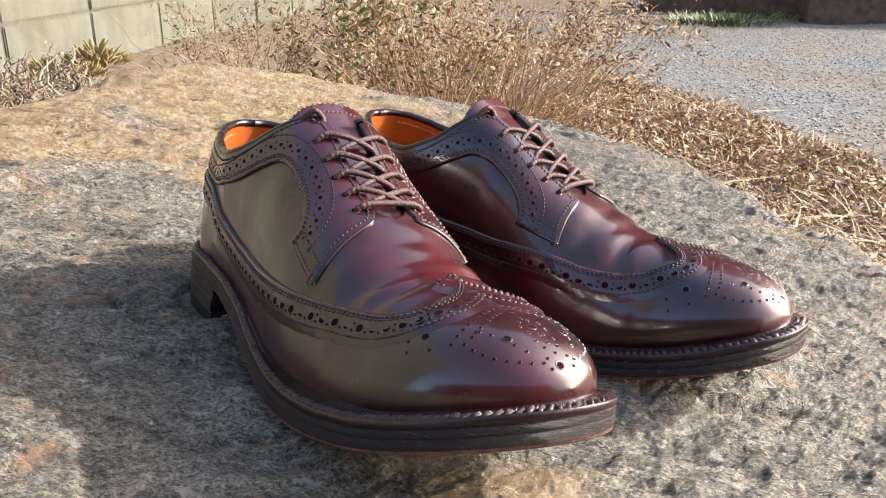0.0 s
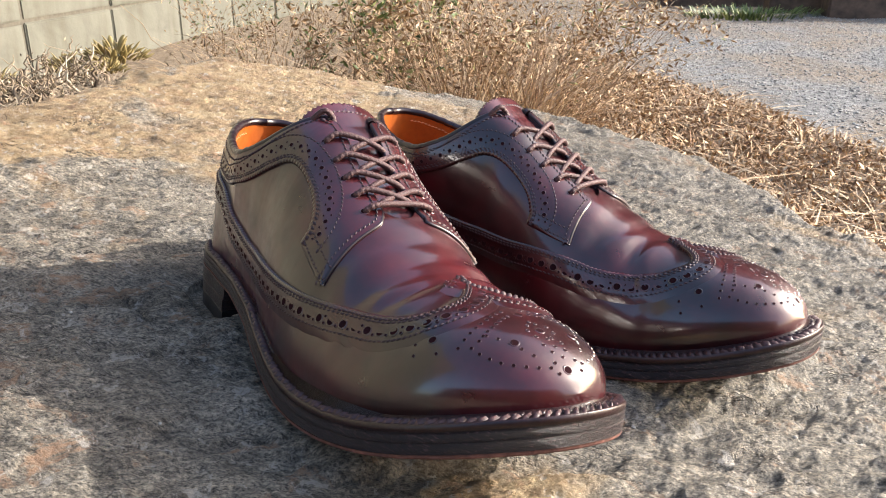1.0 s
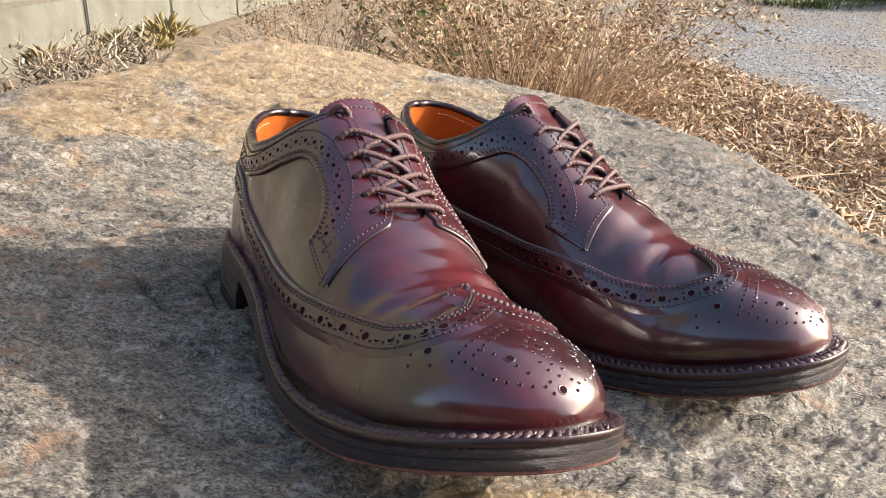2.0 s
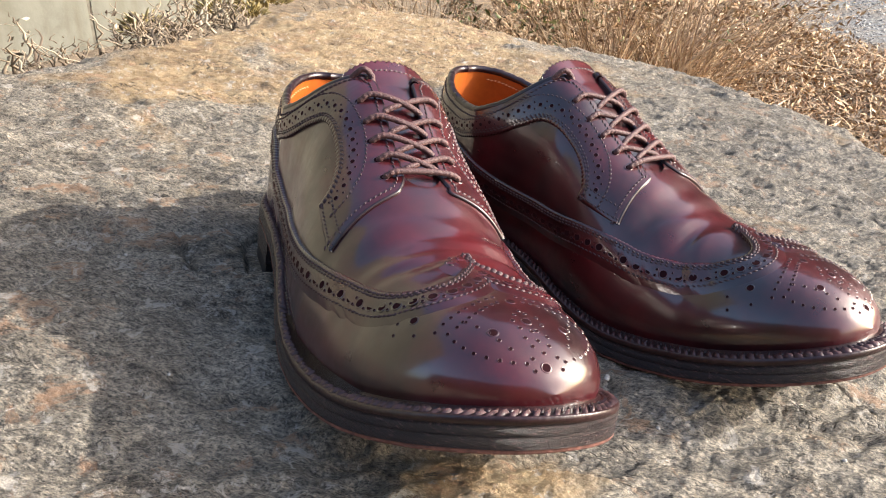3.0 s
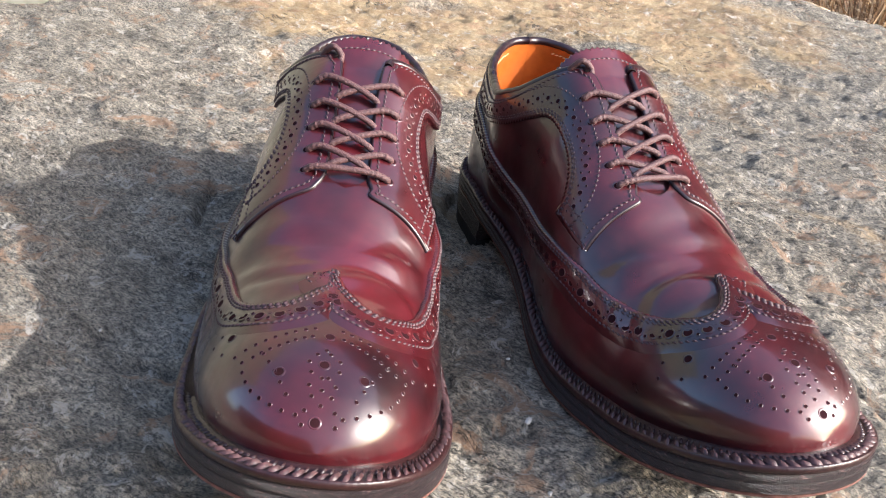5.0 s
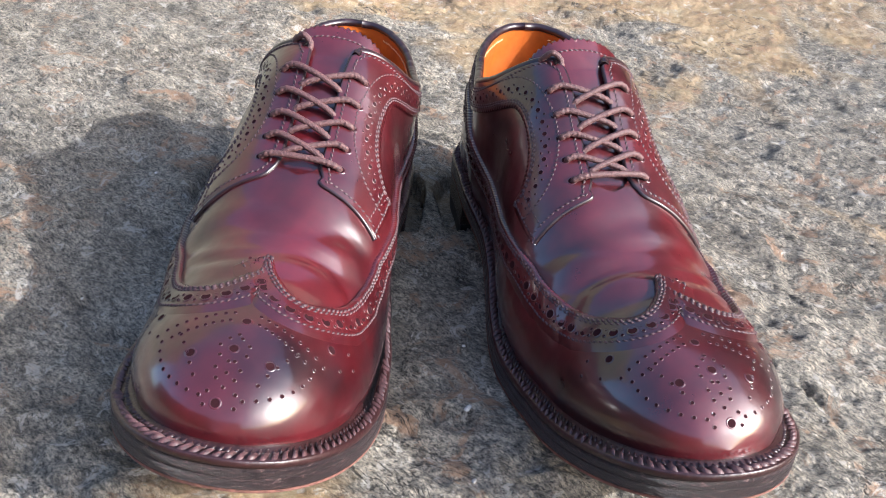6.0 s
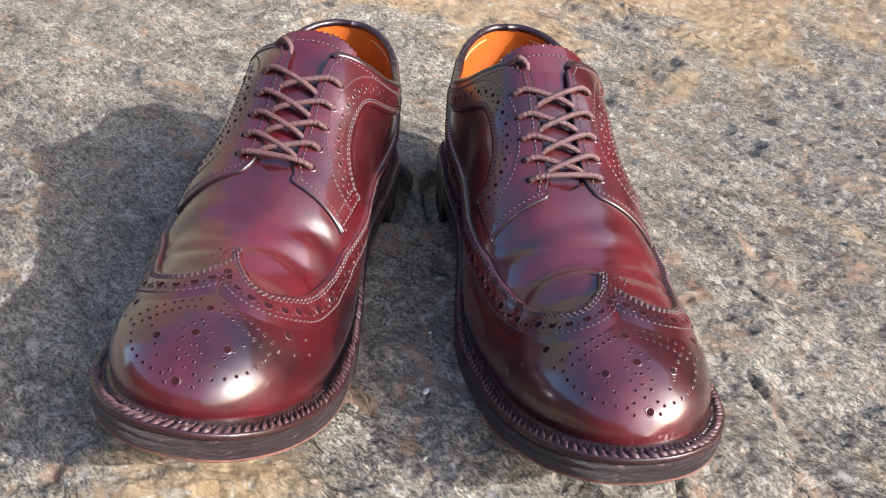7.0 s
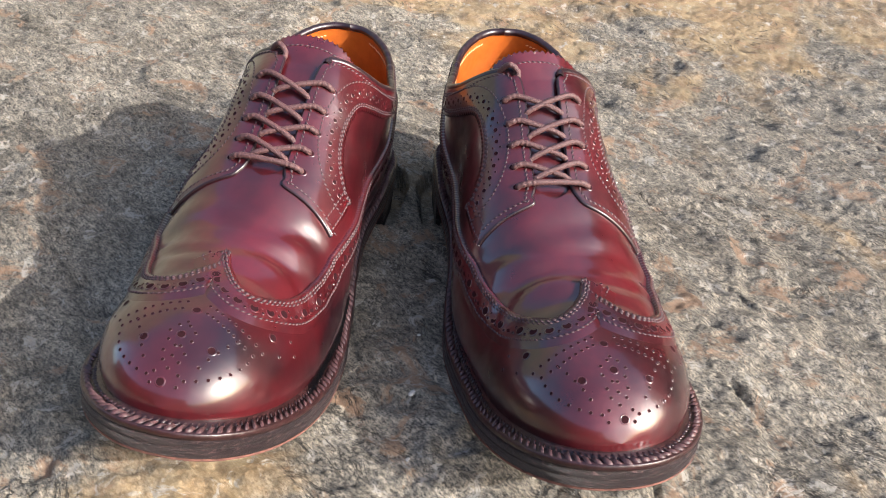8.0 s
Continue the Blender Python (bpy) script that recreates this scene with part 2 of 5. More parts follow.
def wall_material():
    m, n, l, b = material("painted_block", 0.8)
    t = noise_node(n, l, 7.0, 7, 0.62, distort=1.0)
    o = n.new("ShaderNodeObjectInfo")
    r = ramp(n, l, t.outputs["Fac"], [(0.3, (0.095, 0.092, 0.070)), (0.5, (0.128, 0.124, 0.097)), (0.72, (0.158, 0.153, 0.123))])
    v = ramp(n, l, o.outputs["Random"], [(0.0, (0.86, 0.86, 0.84)), (1.0, (1, 1, 1))])
    st = noise_node(n, l, 5.0, 5, 0.6, stretch=(3, 3, 0.5))
    col = mix(n, l, 0.9, r.outputs[0], v.outputs[0], "MULTIPLY")
    col = mix(n, l, 0.5, col, ramp(n, l, st.outputs["Fac"], [(0.35, (0.62, 0.58, 0.46)), (0.55, (1, 1, 1))]).outputs[0], "MULTIPLY")
    l.new(col, b.inputs["Base Color"])
    bump(n, l, b, noise_node(n, l, 90.0, 6, 0.7).outputs["Fac"], 0.35, 0.003)
    return m


WALL = wall_material()

# ---- structure ----
def mesh_object(name, verts, faces, mat, parent=None, smooth=True):
    me = bpy.data.meshes.new(name)
    me.from_pydata([tuple(p) for p in verts], [], [tuple(f) for f in faces])
    me.update()
    if smooth:
        me.shade_smooth()
    me.materials.append(mat)
    ob = new(name, me)
    ob.parent = parent
    return ob


def fast_mesh(name, verts, quads, mat, smooth=True):
    """A mesh from arrays of vertices and of faces that all have as many corners."""
    me = bpy.data.meshes.new(name)
    verts, quads = np.asarray(verts, np.float32), np.asarray(quads, np.int32)
    k = quads.shape[1]
    me.vertices.add(len(verts))
    me.vertices.foreach_set("co", verts.ravel())
    me.loops.add(quads.size)
    me.loops.foreach_set("vertex_index", quads.ravel())
    me.polygons.add(len(quads))
    me.polygons.foreach_set("loop_start", np.arange(len(quads), dtype=np.int32) * k)
    me.update(calc_edges=True)
    me.validate()
    if smooth:
        me.shade_smooth()
    me.materials.append(mat)
    return new(name, me)


def grid_faces(nu, nv, close_u=False, close_v=False, flip=False):
    out = []
    for i in range(nu if close_u else nu - 1):
        for j in range(nv if close_v else nv - 1):
            a, b = i * nv + j, ((i + 1) % nu) * nv + j
            c, d = ((i + 1) % nu) * nv + (j + 1) % nv, i * nv + (j + 1) % nv
            out.append((a, d, c, b) if flip else (a, b, c, d))
    return out


RNG = np.random.RandomState(7)
LATTICE = RNG.rand(256, 256)


def vnoise(x, y, shift=0):
    """Smooth noise of 0 to 1 on a unit lattice."""
    x, y = np.asarray(x, float) + 37.3 * shift, np.asarray(y, float) + 17.9 * shift
    i, j = np.floor(x).astype(int), np.floor(y).astype(int)
    a, b = x - i, y - j
    a, b = a * a * (3 - 2 * a), b * b * (3 - 2 * b)
    n = lambda p, q: LATTICE[p % 256, q % 256]
    return n(i, j) * (1 - a) * (1 - b) + n(i + 1, j) * a * (1 - b) + n(i, j + 1) * (1 - a) * b + n(i + 1, j + 1) * a * b


def fbm(x, y, octaves=5, shift=0, gain=0.5):
    out, amp, tot = 0, 1.0, 0
    for k in range(octaves):
        out, tot = out + amp * vnoise(x * 2 ** k, y * 2 ** k, shift + k), tot + amp
        amp *= gain
    return out / tot


def ease(x, a, b):
    t = np.clip((np.asarray(x, float) - a) / (b - a), 0, 1)
    return t * t * (3 - 2 * t)


# the boulder's outline in plan, round its middle
ROCK_MID = np.array([-0.10, 0.50])
OUTLINE = np.array([(0.41, 0.70), (0.375, 0.85), (0.29, 1.12), (0.12, 1.34), (-0.12, 1.42), (-0.28, 1.46), (-0.40, 1.42), (-0.49, 1.27), (-0.47, 1.08), (-0.50, 0.96), (-0.585, 0.78),
                    (-0.72, 0.55), (-0.74, 0.20), (-0.55, -0.20), (-0.10, -0.38), (0.32, -0.22), (0.45, 0.15), (0.44, 0.45)])
_d = OUTLINE - ROCK_MID
_a, _r = np.arctan2(_d[:, 1], _d[:, 0]), np.hypot(_d[:, 0], _d[:, 1])
_o = np.argsort(_a)
ANGLES, RADII = np.r_[_a[_o] - 2 * math.pi, _a[_o], _a[_o] + 2 * math.pi], np.tile(_r[_o], 3)


def rock_reach(x, y):
    """How far out a place lies: 1 on the boulder's edge."""
    a = np.arctan2(y - ROCK_MID[1], x - ROCK_MID[0])
    r = np.interp(a, ANGLES, RADII) * (1 + 0.05 * (vnoise(a * 6 + 20, a * 0 + 3, 2) - 0.5))
    return np.hypot(x - ROCK_MID[0], y - ROCK_MID[1]) / r


def rock_plane(x, y):
    return 0.0124 - 0.0764 * x - 0.0652 * y + 0.032 * np.exp(-(((x + 0.38) / 0.33) ** 2) - (((y - 1.28) / 0.38) ** 2))


def ledges(x, y):
    """Flaking layers: flat plates with ragged steps between them."""
    f = fbm(x * 3.1 + y * 1.2, y * 4.3 - x * 0.8, 5, 11, 0.5) * 9
    k = np.floor(f)
    return (k + ease(f - k, 0.72, 1.0)) / 9


def rock_height(x, y):
    z = rock_plane(x, y)
    z = z + 0.010 * (fbm(x * 2.5, y * 2.5, 3, 3) - 0.5)
    z = z + 0.026 * (ledges(x, y) - 0.5)
    # foliation: fine leaves of stone drawn out along one way
    c, s = math.cos(0.35), math.sin(0.35)
    p, q = x * c + y * s, -x * s + y * c
    z = z + 0.0024 * (fbm(p * 22, q * 64, 4, 21, 0.6) - 0.5)
    f = fbm(p * 11 + 3, q * 30, 4, 61, 0.55) * 11
    k = np.floor(f)
    z = z + 0.0013 * (k + ease(f - k, 0.80, 1.0) - 5.5)
    g = fbm(p * 55, q * 120, 3, 31)
    z = z - 0.0003 * ease(g, 0.62, 0.70) + 0.0009 * ease(g, 0.28, 0.36)
    # platelets and pits of a few millimetres, with sharp edges
    k = fbm(p * 70, q * 125, 4, 41, 0.62) * 14
    i = np.floor(k)
    z = z + 0.0005 * (i + ease(k - i, 0.55, 1.0) - 7) + 0.0009 * (fbm(p * 150, q * 260, 3, 45) - 0.5)
    # the raised flake before the toes
    flake = ease(fbm(x * 14, y * 14, 4, 51) * 0.05 + 0.03 - np.hypot((x - 0.055) * 0.75, y - 0.235), -0.002, 0.006)
    return z + 0.0028 * flake + cracks(x, y)


CRACKS = ((0.155, 0.403, 0.168, 0.396), (0.168, 0.396, 0.183, 0.380), (0.124, 0.551, 0.143, 0.542), (0.164, 0.476, 0.185, 0.469), (-0.144, 0.918, -0.112, 0.933), (0.150, 0.638, 0.190, 0.632),
          (-0.44, 0.428, -0.40, 0.450), (-0.192, 0.443, -0.176, 0.418), (-0.176, 0.418, -0.156, 0.392), (0.230, 0.716, 0.262, 0.690), (0.135, 1.198, 0.185, 1.170), (0.092, 0.829, 0.124, 0.808))


def cracks(x, y):
    """Short open splits between the layers, one lip a little higher than the other."""
    out = np.zeros_like(x)
    wx, wy = 0.006 * (fbm(x * 60, y * 60, 3, 81) - 0.5), 0.006 * (fbm(x * 60, y * 60, 3, 91) - 0.5)
    for x0, y0, x1, y1 in CRACKS:
        dx, dy = x1 - x0, y1 - y0
        n = math.hypot(dx, dy)
        t = ((x + wx - x0) * dx + (y + wy - y0) * dy) / n
        d = ((x + wx - x0) * dy - (y + wy - y0) * dx) / n
        along = ease(t, -0.004, 0.004) * (1 - ease(t, n - 0.004, n + 0.004))
        out = out - along * (0.0045 * np.exp(-((d / 0.0016) ** 2)) - 0.0022 * ease(d, 0, 0.0025) * (1 - ease(d, 0.002, 0.022)))
    return out


def rough_edge(x, y):
    f = rock_reach(x, y)
    return -0.045 * ease(f, 0.86, 1.0) ** 2 * f - 1.8 * np.clip(f - 1.0, 0, 1) ** 1.0


def foot_limit(x, y, z):
    """Keeps the stone under the soles that stand on it."""
    for m, s in ((POSE_A, 1), (POSE_B, -1)):
        inv = np.array(m.inverted())
        u = (inv[0, 0] * x + inv[0, 1] * y + inv[0, 2] * z + inv[0, 3]) * 1000
        v = (inv[1, 0] * x + inv[1, 1] * y + inv[1, 2] * z + inv[1, 3]) * 1000 * s
        w = (inv[2, 0] * x + inv[2, 1] * y + inv[2, 2] * z + inv[2, 3]) * 1000
        inside = (u > -4) & (u < SOLE_LEN + 4) & (np.abs(v - mid_line(u)) < sole_half(np.clip(u, 1, SOLE_LEN - 1)) + 9)
        lim = np.where(u < 82, -3.0, bottom(u)) - 0.2
        near = (1 - ease(np.abs(u - 195), 22, 45)) * (1 - ease(np.abs(v - mid_line(u)), 25, 52))
        heel = 1 - ease(np.hypot((u - 40) / 1.0, v - 4), 34, 62)
        # bring the stone up to the ball and the heel, and never above the sole
        goal = w + (lim - w) * np.maximum(near, heel) * (np.abs(lim - w) < 16)
        w2 = np.where(inside, np.minimum(goal, lim), goal)
        z = z + (w2 - w) / 1000
    return z


def build_rock():
    xs = np.r_[np.arange(-0.86, -0.40, 0.004), np.arange(-0.40, 0.40, 0.0017), np.arange(0.40, 0.58, 0.003)]
    ys = np.r_[np.arange(-0.50, 0.14, 0.006), np.arange(0.14, 0.92, 0.0017), np.arange(0.92, 1.62, 0.0034)]
    X, Y = np.meshgrid(xs, ys, indexing="ij")
    F = rock_reach(X, Y)
    Z = rock_height(X, Y) + rough_edge(X, Y)
    Z = foot_limit(X, Y, Z)
    Z = np.maximum(Z, -0.45)
    keep = F < 1.17
    n2 = len(ys)
    i, j = np.meshgrid(np.arange(len(xs) - 1), np.arange(n2 - 1), indexing="ij")
    ok = keep[:-1, :-1] & keep[1:, :-1] & keep[:-1, 1:] & keep[1:, 1:]
    a = (i * n2 + j)[ok]
    quads = np.stack([a, a + n2, a + n2 + 1, a + 1], 1)
    used = np.unique(quads)
    remap = np.zeros(len(xs) * n2, int)
    remap[used] = np.arange(len(used))
    verts = np.stack([X, Y, Z], -1).reshape(-1, 3)[used]
    verts[:, 2] += 0.00016 * RNG.randn(len(verts)) * (np.abs(verts[:, 0]) < 0.42) * (verts[:, 1] < 0.95)
    ob = fast_mesh("boulder", verts, remap[quads], ROCK, smooth=False)
    tagged(ob, "flat weathered grey boulder with ochre stains and flaking layers", "rock")


def ground_height(x, y):
    x, y = np.asarray(x, float), np.asarray(y, float)
    z = -0.27 + 0.05 * (fbm(x * 0.7, y * 0.7, 3, 61) - 0.5) + 0.02 * (fbm(x * 4, y * 4, 3, 71) - 0.5)
    return z + 0.19 * np.exp(-(((x + 0.66) / 0.26) ** 2) - (((y - 1.1) / 0.9) ** 2))


def build_ground():
    r = np.r_[np.linspace(0, 6, 150), 6.5, 7.5, 9, 12, 17, 25, 40, 70, 130, 260]
    th = np.linspace(0, 2 * math.pi, 240, endpoint=False)
    R, T = np.meshgrid(r, th, indexing="ij")
    X, Y = R * np.cos(T), 2.0 + R * np.sin(T)
    Z = np.where(R < 8, ground_height(X, Y), -0.27)
    a, b = np.meshgrid(np.arange(len(r) - 1), np.arange(240), indexing="ij")
    q = np.stack([a * 240 + b, (a + 1) * 240 + b, (a + 1) * 240 + (b + 1) % 240, a * 240 + (b + 1) % 240], -1).reshape(-1, 4)
    ob = fast_mesh("ground", np.stack([X, Y, Z], -1).reshape(-1, 3), q, GROUND)
    tagged(ob, "bare yard of soil, straw and grey grit", "ground", kind="structure")


# the block wall: its face runs along DIR from START
WALL_AT, WALL_DIR = Vector((-1.24, 2.47, 0)), Vector((0.243, 0.970, 0)).normalized()
WALL_IN = Vector((WALL_DIR.y, -WALL_DIR.x, 0))


def block_mesh(w, h, d):
    bm = bmesh.new()
    bmesh.ops.create_cube(bm, size=1)
    bmesh.ops.scale(bm, vec=(w, d, h), verts=bm.verts)
    bmesh.ops.bevel(bm, geom=bm.edges[:], offset=0.004, segments=2, affect="EDGES")
    me = bpy.data.meshes.new("block")
    bm.to_mesh(me)
    bm.free()
    me.materials.append(WALL)
    return me


def build_wall():
    turn = Matrix((WALL_DIR, -WALL_IN, Vector((0, 0, 1)))).transposed().to_4x4()
    bm = bmesh.new()
    bmesh.ops.create_cube(bm, size=1)
    bmesh.ops.scale(bm, vec=(6.97, 0.10, 2.24), verts=bm.verts)
    me = bpy.data.meshes.new("wall_west")
    bm.to_mesh(me)
    bm.free()
    me.materials.append(MORTAR)
    wall = new("wall_west", me)
    wall.matrix_world = Matrix.Translation(WALL_AT - WALL_IN * 0.060 + WALL_DIR * 0.615 + Vector((0, 0, 0.72))) @ turn
    tagged(wall, "pale cream concrete block wall with dark joints", "wall", kind="structure")
    # unseen dark wall added to close the yard and darken the leather's reflections
    bm = bmesh.new()
    bmesh.ops.create_cube(bm, size=1)
    bmesh.ops.scale(bm, vec=(17, 0.2, 8.0), verts=bm.verts)
    hm = bpy.data.meshes.new("unseen_wall_north")
    bm.to_mesh(hm)
    bm.free()
    hm.materials.append(TIMBER)
    backdrop = new("unseen_wall_north", hm)
    backdrop.location = (1.0, 8.6, 3.6)
    tagged(backdrop, "unseen plain dark wall, added to darken reflections from the north", "wall", kind="structure")
    # another unseen wall, added behind the camera so the toes mirror something dark
    bm = bmesh.new()
    bmesh.ops.create_cube(bm, size=1)
    bmesh.ops.scale(bm, vec=(5.6, 0.15, 1.6), verts=bm.verts)
    sm = bpy.data.meshes.new("unseen_wall_south")
    bm.to_mesh(sm)
    bm.free()
    sm.materials.append(TIMBER)
    south = new("unseen_wall_south", sm)
    south.location = (-0.6, -1.7, 0.35)
    tagged(south, "unseen plain dark timber wall, added to darken low reflections in the toes", "wall", kind="structure")
    me = block_mesh(0.402, 0.192, 0.04)
    inv = wall.matrix_world.inverted()
    for k in range(-7, 10):
        for c in range(11):
            ob = new("block", me)
            ob.parent = wall
            p = WALL_AT + WALL_DIR * (0.41 * (k + 0.5)) - WALL_IN * (0.022 + 0.0015 * ((k * 5 + c * 3) % 4)) + Vector((0, 0, -0.30 + 0.2 * (c + 0.5)))
            ob.matrix_local = inv @ (Matrix.Translation(p) @ turn)

# ---- shoes ----
# The last in its own frame, in millimetres: u from heel to toe, v to the inner side, w up.
def prof(table):
    xs, ys = zip(*table)
    xs, ys = np.array(xs, float), np.array(ys, float)
    # monotone cubic through the knots
    h = np.diff(xs)
    d = np.diff(ys) / h
    m = np.zeros(len(xs))
    m[1:-1] = np.where(d[1:] * d[:-1] > 0, 2 * d[1:] * d[:-1] / (d[1:] + d[:-1] + 1e-12), 0)
    m[0], m[-1] = d[0], d[-1]

    def f(x):
        x = np.clip(np.asarray(x, float), xs[0], xs[-1])
        i = np.clip(np.searchsorted(xs, x) - 1, 0, len(xs) - 2)
        t = (x - xs[i]) / h[i]
        return ys[i] * (1 + 2 * t) * (1 - t) ** 2 + m[i] * h[i] * t * (1 - t) ** 2 + ys[i + 1] * t * t * (3 - 2 * t) + m[i + 1] * h[i] * t * t * (t - 1)
    return f


SOLE_LEN = 303.0
mid_line = prof([(0, 5), (78, 5), (108, 3), (138, 2), (168, 3), (198, 4), (222, 4), (260, 5), (303, 7)])
half_wide = prof([(0, 41.5), (45, 41.5), (78, 43), (108, 43), (138, 46.5), (168, 51), (198, 53), (215, 52.8), (310, 52.5)])
bottom = prof([(0, 20), (40, 20), (80, 19), (108, 15), (138, 9), (162, 3.5), (180, 0.7), (195, 0), (212, 1.8), (235, 7), (255, 13.5), (275, 21.5), (295, 30), (304, 33.5)])
thick = prof([(0, 10), (80, 10), (140, 11), (200, 13), (312, 14)])
ridge = prof([(3, 125), (20, 126), (60, 126), (95, 122), (106, 120), (116, 117), (128, 111), (140, 102), (158, 91), (172, 84), (184, 79), (200, 72), (220, 67), (240, 66), (258, 66), (270, 65), (280, 62.3), (288, 58.2), (292, 55), (295.5, 50)])
power = prof([(0, 9), (60, 6), (95, 3.2), (125, 2.6), (160, 2.55), (190, 2.3), (225, 2.1), (260, 2.35), (302, 2.3)])
lean = prof([(0, -0.02), (80, 0.02), (110, 0.05), (160, 0.07), (200, 0.05), (260, 0.02), (302, 0.0)])


def sole_half(u):
    u = np.asarray(u, float)
    toe = np.clip(1 - ((u - 208) / (SOLE_LEN - 208)).clip(0, 1) ** 2.3, 0, 1) ** 0.44
    heel = np.sqrt(np.clip(1 - ((45 - u) / 45).clip(0, 1) ** 2.4, 0, 1))
    return half_wide(u) * toe * heel


def welt_top(u):
    return bottom(u) + thick(u)


UPPER_END = 295.5
NU, NQ = 150, 121
table_u = 3 + (UPPER_END - 3.02) * 0.5 * (1 - np.cos(np.linspace(0, math.pi, NU)))
table_q = np.linspace(-1, 1, NQ)


def plan_half(u):
    # the upper's own outline: the sole's, drawn in by the welt
    k = np.clip((u - 3) / (UPPER_END - 3), 0, 1) * SOLE_LEN
    return mid_line(k), sole_half(k) * np.interp(k, [0, 80, 120, 170, 215, 310], [0.93, 0.93, 0.92, 0.915, 0.90, 0.88])


def creases(u, q):
    """Walking creases across the vamp, in millimetres."""
    out = 0
    for u0, bow, tilt, width, depth in ((190, 3, 14, 6.0, 0.8), (202, -5, -12, 4.6, 1.35), (210, 5, 10, 3.6, 1.3), (217, -5, -8, 2.8, 0.9), (231, 7, -9, 3.2, 0.45)):
        line = u0 + bow * q * q * 4 + tilt * q + 1.5 * np.sin(9 * q + u0)
        out = out - depth * np.exp(-(((u - line) / width) ** 2)) * np.exp(-((q / 0.6) ** 4)) + 0.5 * depth * np.exp(-(((u - line - 6) / 4) ** 2)) * np.exp(-((q / 0.6) ** 4))
    # the arched swelling over the joint, and small dents in the sides
    out = out + 0.5 * np.sin(u / 7.0 + 4 * q) * np.exp(-(((u - 205) / 30) ** 2)) * np.exp(-(((np.abs(q) - 0.62) / 0.2) ** 2))
    return out


def make_last():
    grid = np.zeros((NU, NQ, 3))
    ph = np.linspace(-math.pi / 2, math.pi / 2, 721)
    for i, u in enumerate(table_u):
        c0, a = plan_half(u)
        a = 0.0 if i in (0, NU - 1) else a
        n, wt, top = power(u), welt_top(u) - 1.5, ridge(u)
        w = wt + (top - wt) * np.abs(np.cos(ph)) ** (2 / n)
        tuck = 1 - 0.05 * np.exp(-(((w - wt) / 7) ** 2)) * np.clip(u / 60, 0.4, 1)
        v = c0 + lean(u) * (w - wt) + a * 1.02 * tuck * np.sign(np.sin(ph)) * np.abs(np.sin(ph)) ** (2 / n)
        # the quarters draw in towards the top of the heel
        rise = np.clip((w - wt) / 70, 0, 1.2)
        v = c0 + (v - c0) * (1 - np.interp(u, [15, 45, 74], [0.30, 0.16, 0.0]) * rise ** 1.6)
        s = np.r_[0, np.cumsum(np.hypot(np.diff(v), np.diff(w)))]
        mid = s[360]
        q = np.where(s < mid, (s - mid) / mid, (s - mid) / (s[-1] - mid))
        grid[i, :, 0] = u
        grid[i, :, 0] += 6.0 * np.clip((np.interp(table_q, q, w) - wt) / 70, 0, 1.2) ** 1.5 * max(0.0, 1 - u / 60)
        grid[i, :, 1], grid[i, :, 2] = np.interp(table_q, q, v), np.interp(table_q, q, w)
    du, dq = np.gradient(grid, axis=0), np.gradient(grid, axis=1)
    nn = np.cross(du, dq)
    nn /= np.linalg.norm(nn, axis=-1, keepdims=True) + 1e-9
    return grid + nn * creases(table_u[:, None], table_q[None, :])[..., None]


LAST = make_last()


def on_last(u, q, off=0.0):
    """Points of the last at (u, q), lifted off along its normal, in millimetres."""
    u, q = np.broadcast_arrays(np.asarray(u, float), np.asarray(q, float))
    off = np.broadcast_to(np.asarray(off, float), u.shape)

    def at(u, q):
        fi = np.interp(u, table_u, np.arange(NU))
        fj = (np.clip(q, -1, 1) + 1) / 2 * (NQ - 1)
        i, j = np.minimum(fi.astype(int), NU - 2), np.minimum(fj.astype(int), NQ - 2)
        a, b = (fi - i)[..., None], (fj - j)[..., None]
        return LAST[i, j] * (1 - a) * (1 - b) + LAST[i + 1, j] * a * (1 - b) + LAST[i, j + 1] * (1 - a) * b + LAST[i + 1, j + 1] * a * b
    p = at(u, q)
    du = at(np.minimum(u + 1.5, UPPER_END), q) - at(np.maximum(u - 1.5, 3), q)
    dq = at(u, np.minimum(q + 0.02, 1)) - at(u, np.maximum(q - 0.02, -1))
    nn = np.cross(du, dq)
    nn /= np.linalg.norm(nn, axis=-1, keepdims=True) + 1e-9
    return p + nn * off[..., None]


def q_at(u, v=None, w=None, side=1):
    """The q at which the last's section at u has the given v, or the given w on that side."""
    qs = np.linspace(0, side, 200) if v is None else np.linspace(-1, 1, 400)
    p = on_last(np.full(len(qs), float(u)), qs)
    return float(qs[np.argmin(np.abs(p[:, 1] - v) if v is not None else np.abs(p[:, 2] - w))])


def local(p, s):
    """Millimetres of the last to metres of the shoe; s mirrors it."""
    p = np.asarray(p, float).reshape(-1, 3)
    sway = np.interp(p[:, 0], [0, 180, 230, 300], [0, 2, 6.5, 10] if s > 0 else [0, -1, -4, -2])
    return np.c_[p[:, 0], s * (p[:, 1] + sway), p[:, 2]] / 1000


# rim of the opening by height, then the facing's edge
rim_height = prof([(3, 100), (12, 99), (25, 96), (42, 92), (55, 90), (70, 90.5), (80, 93.5), (90, 98.5), (96, 103)])


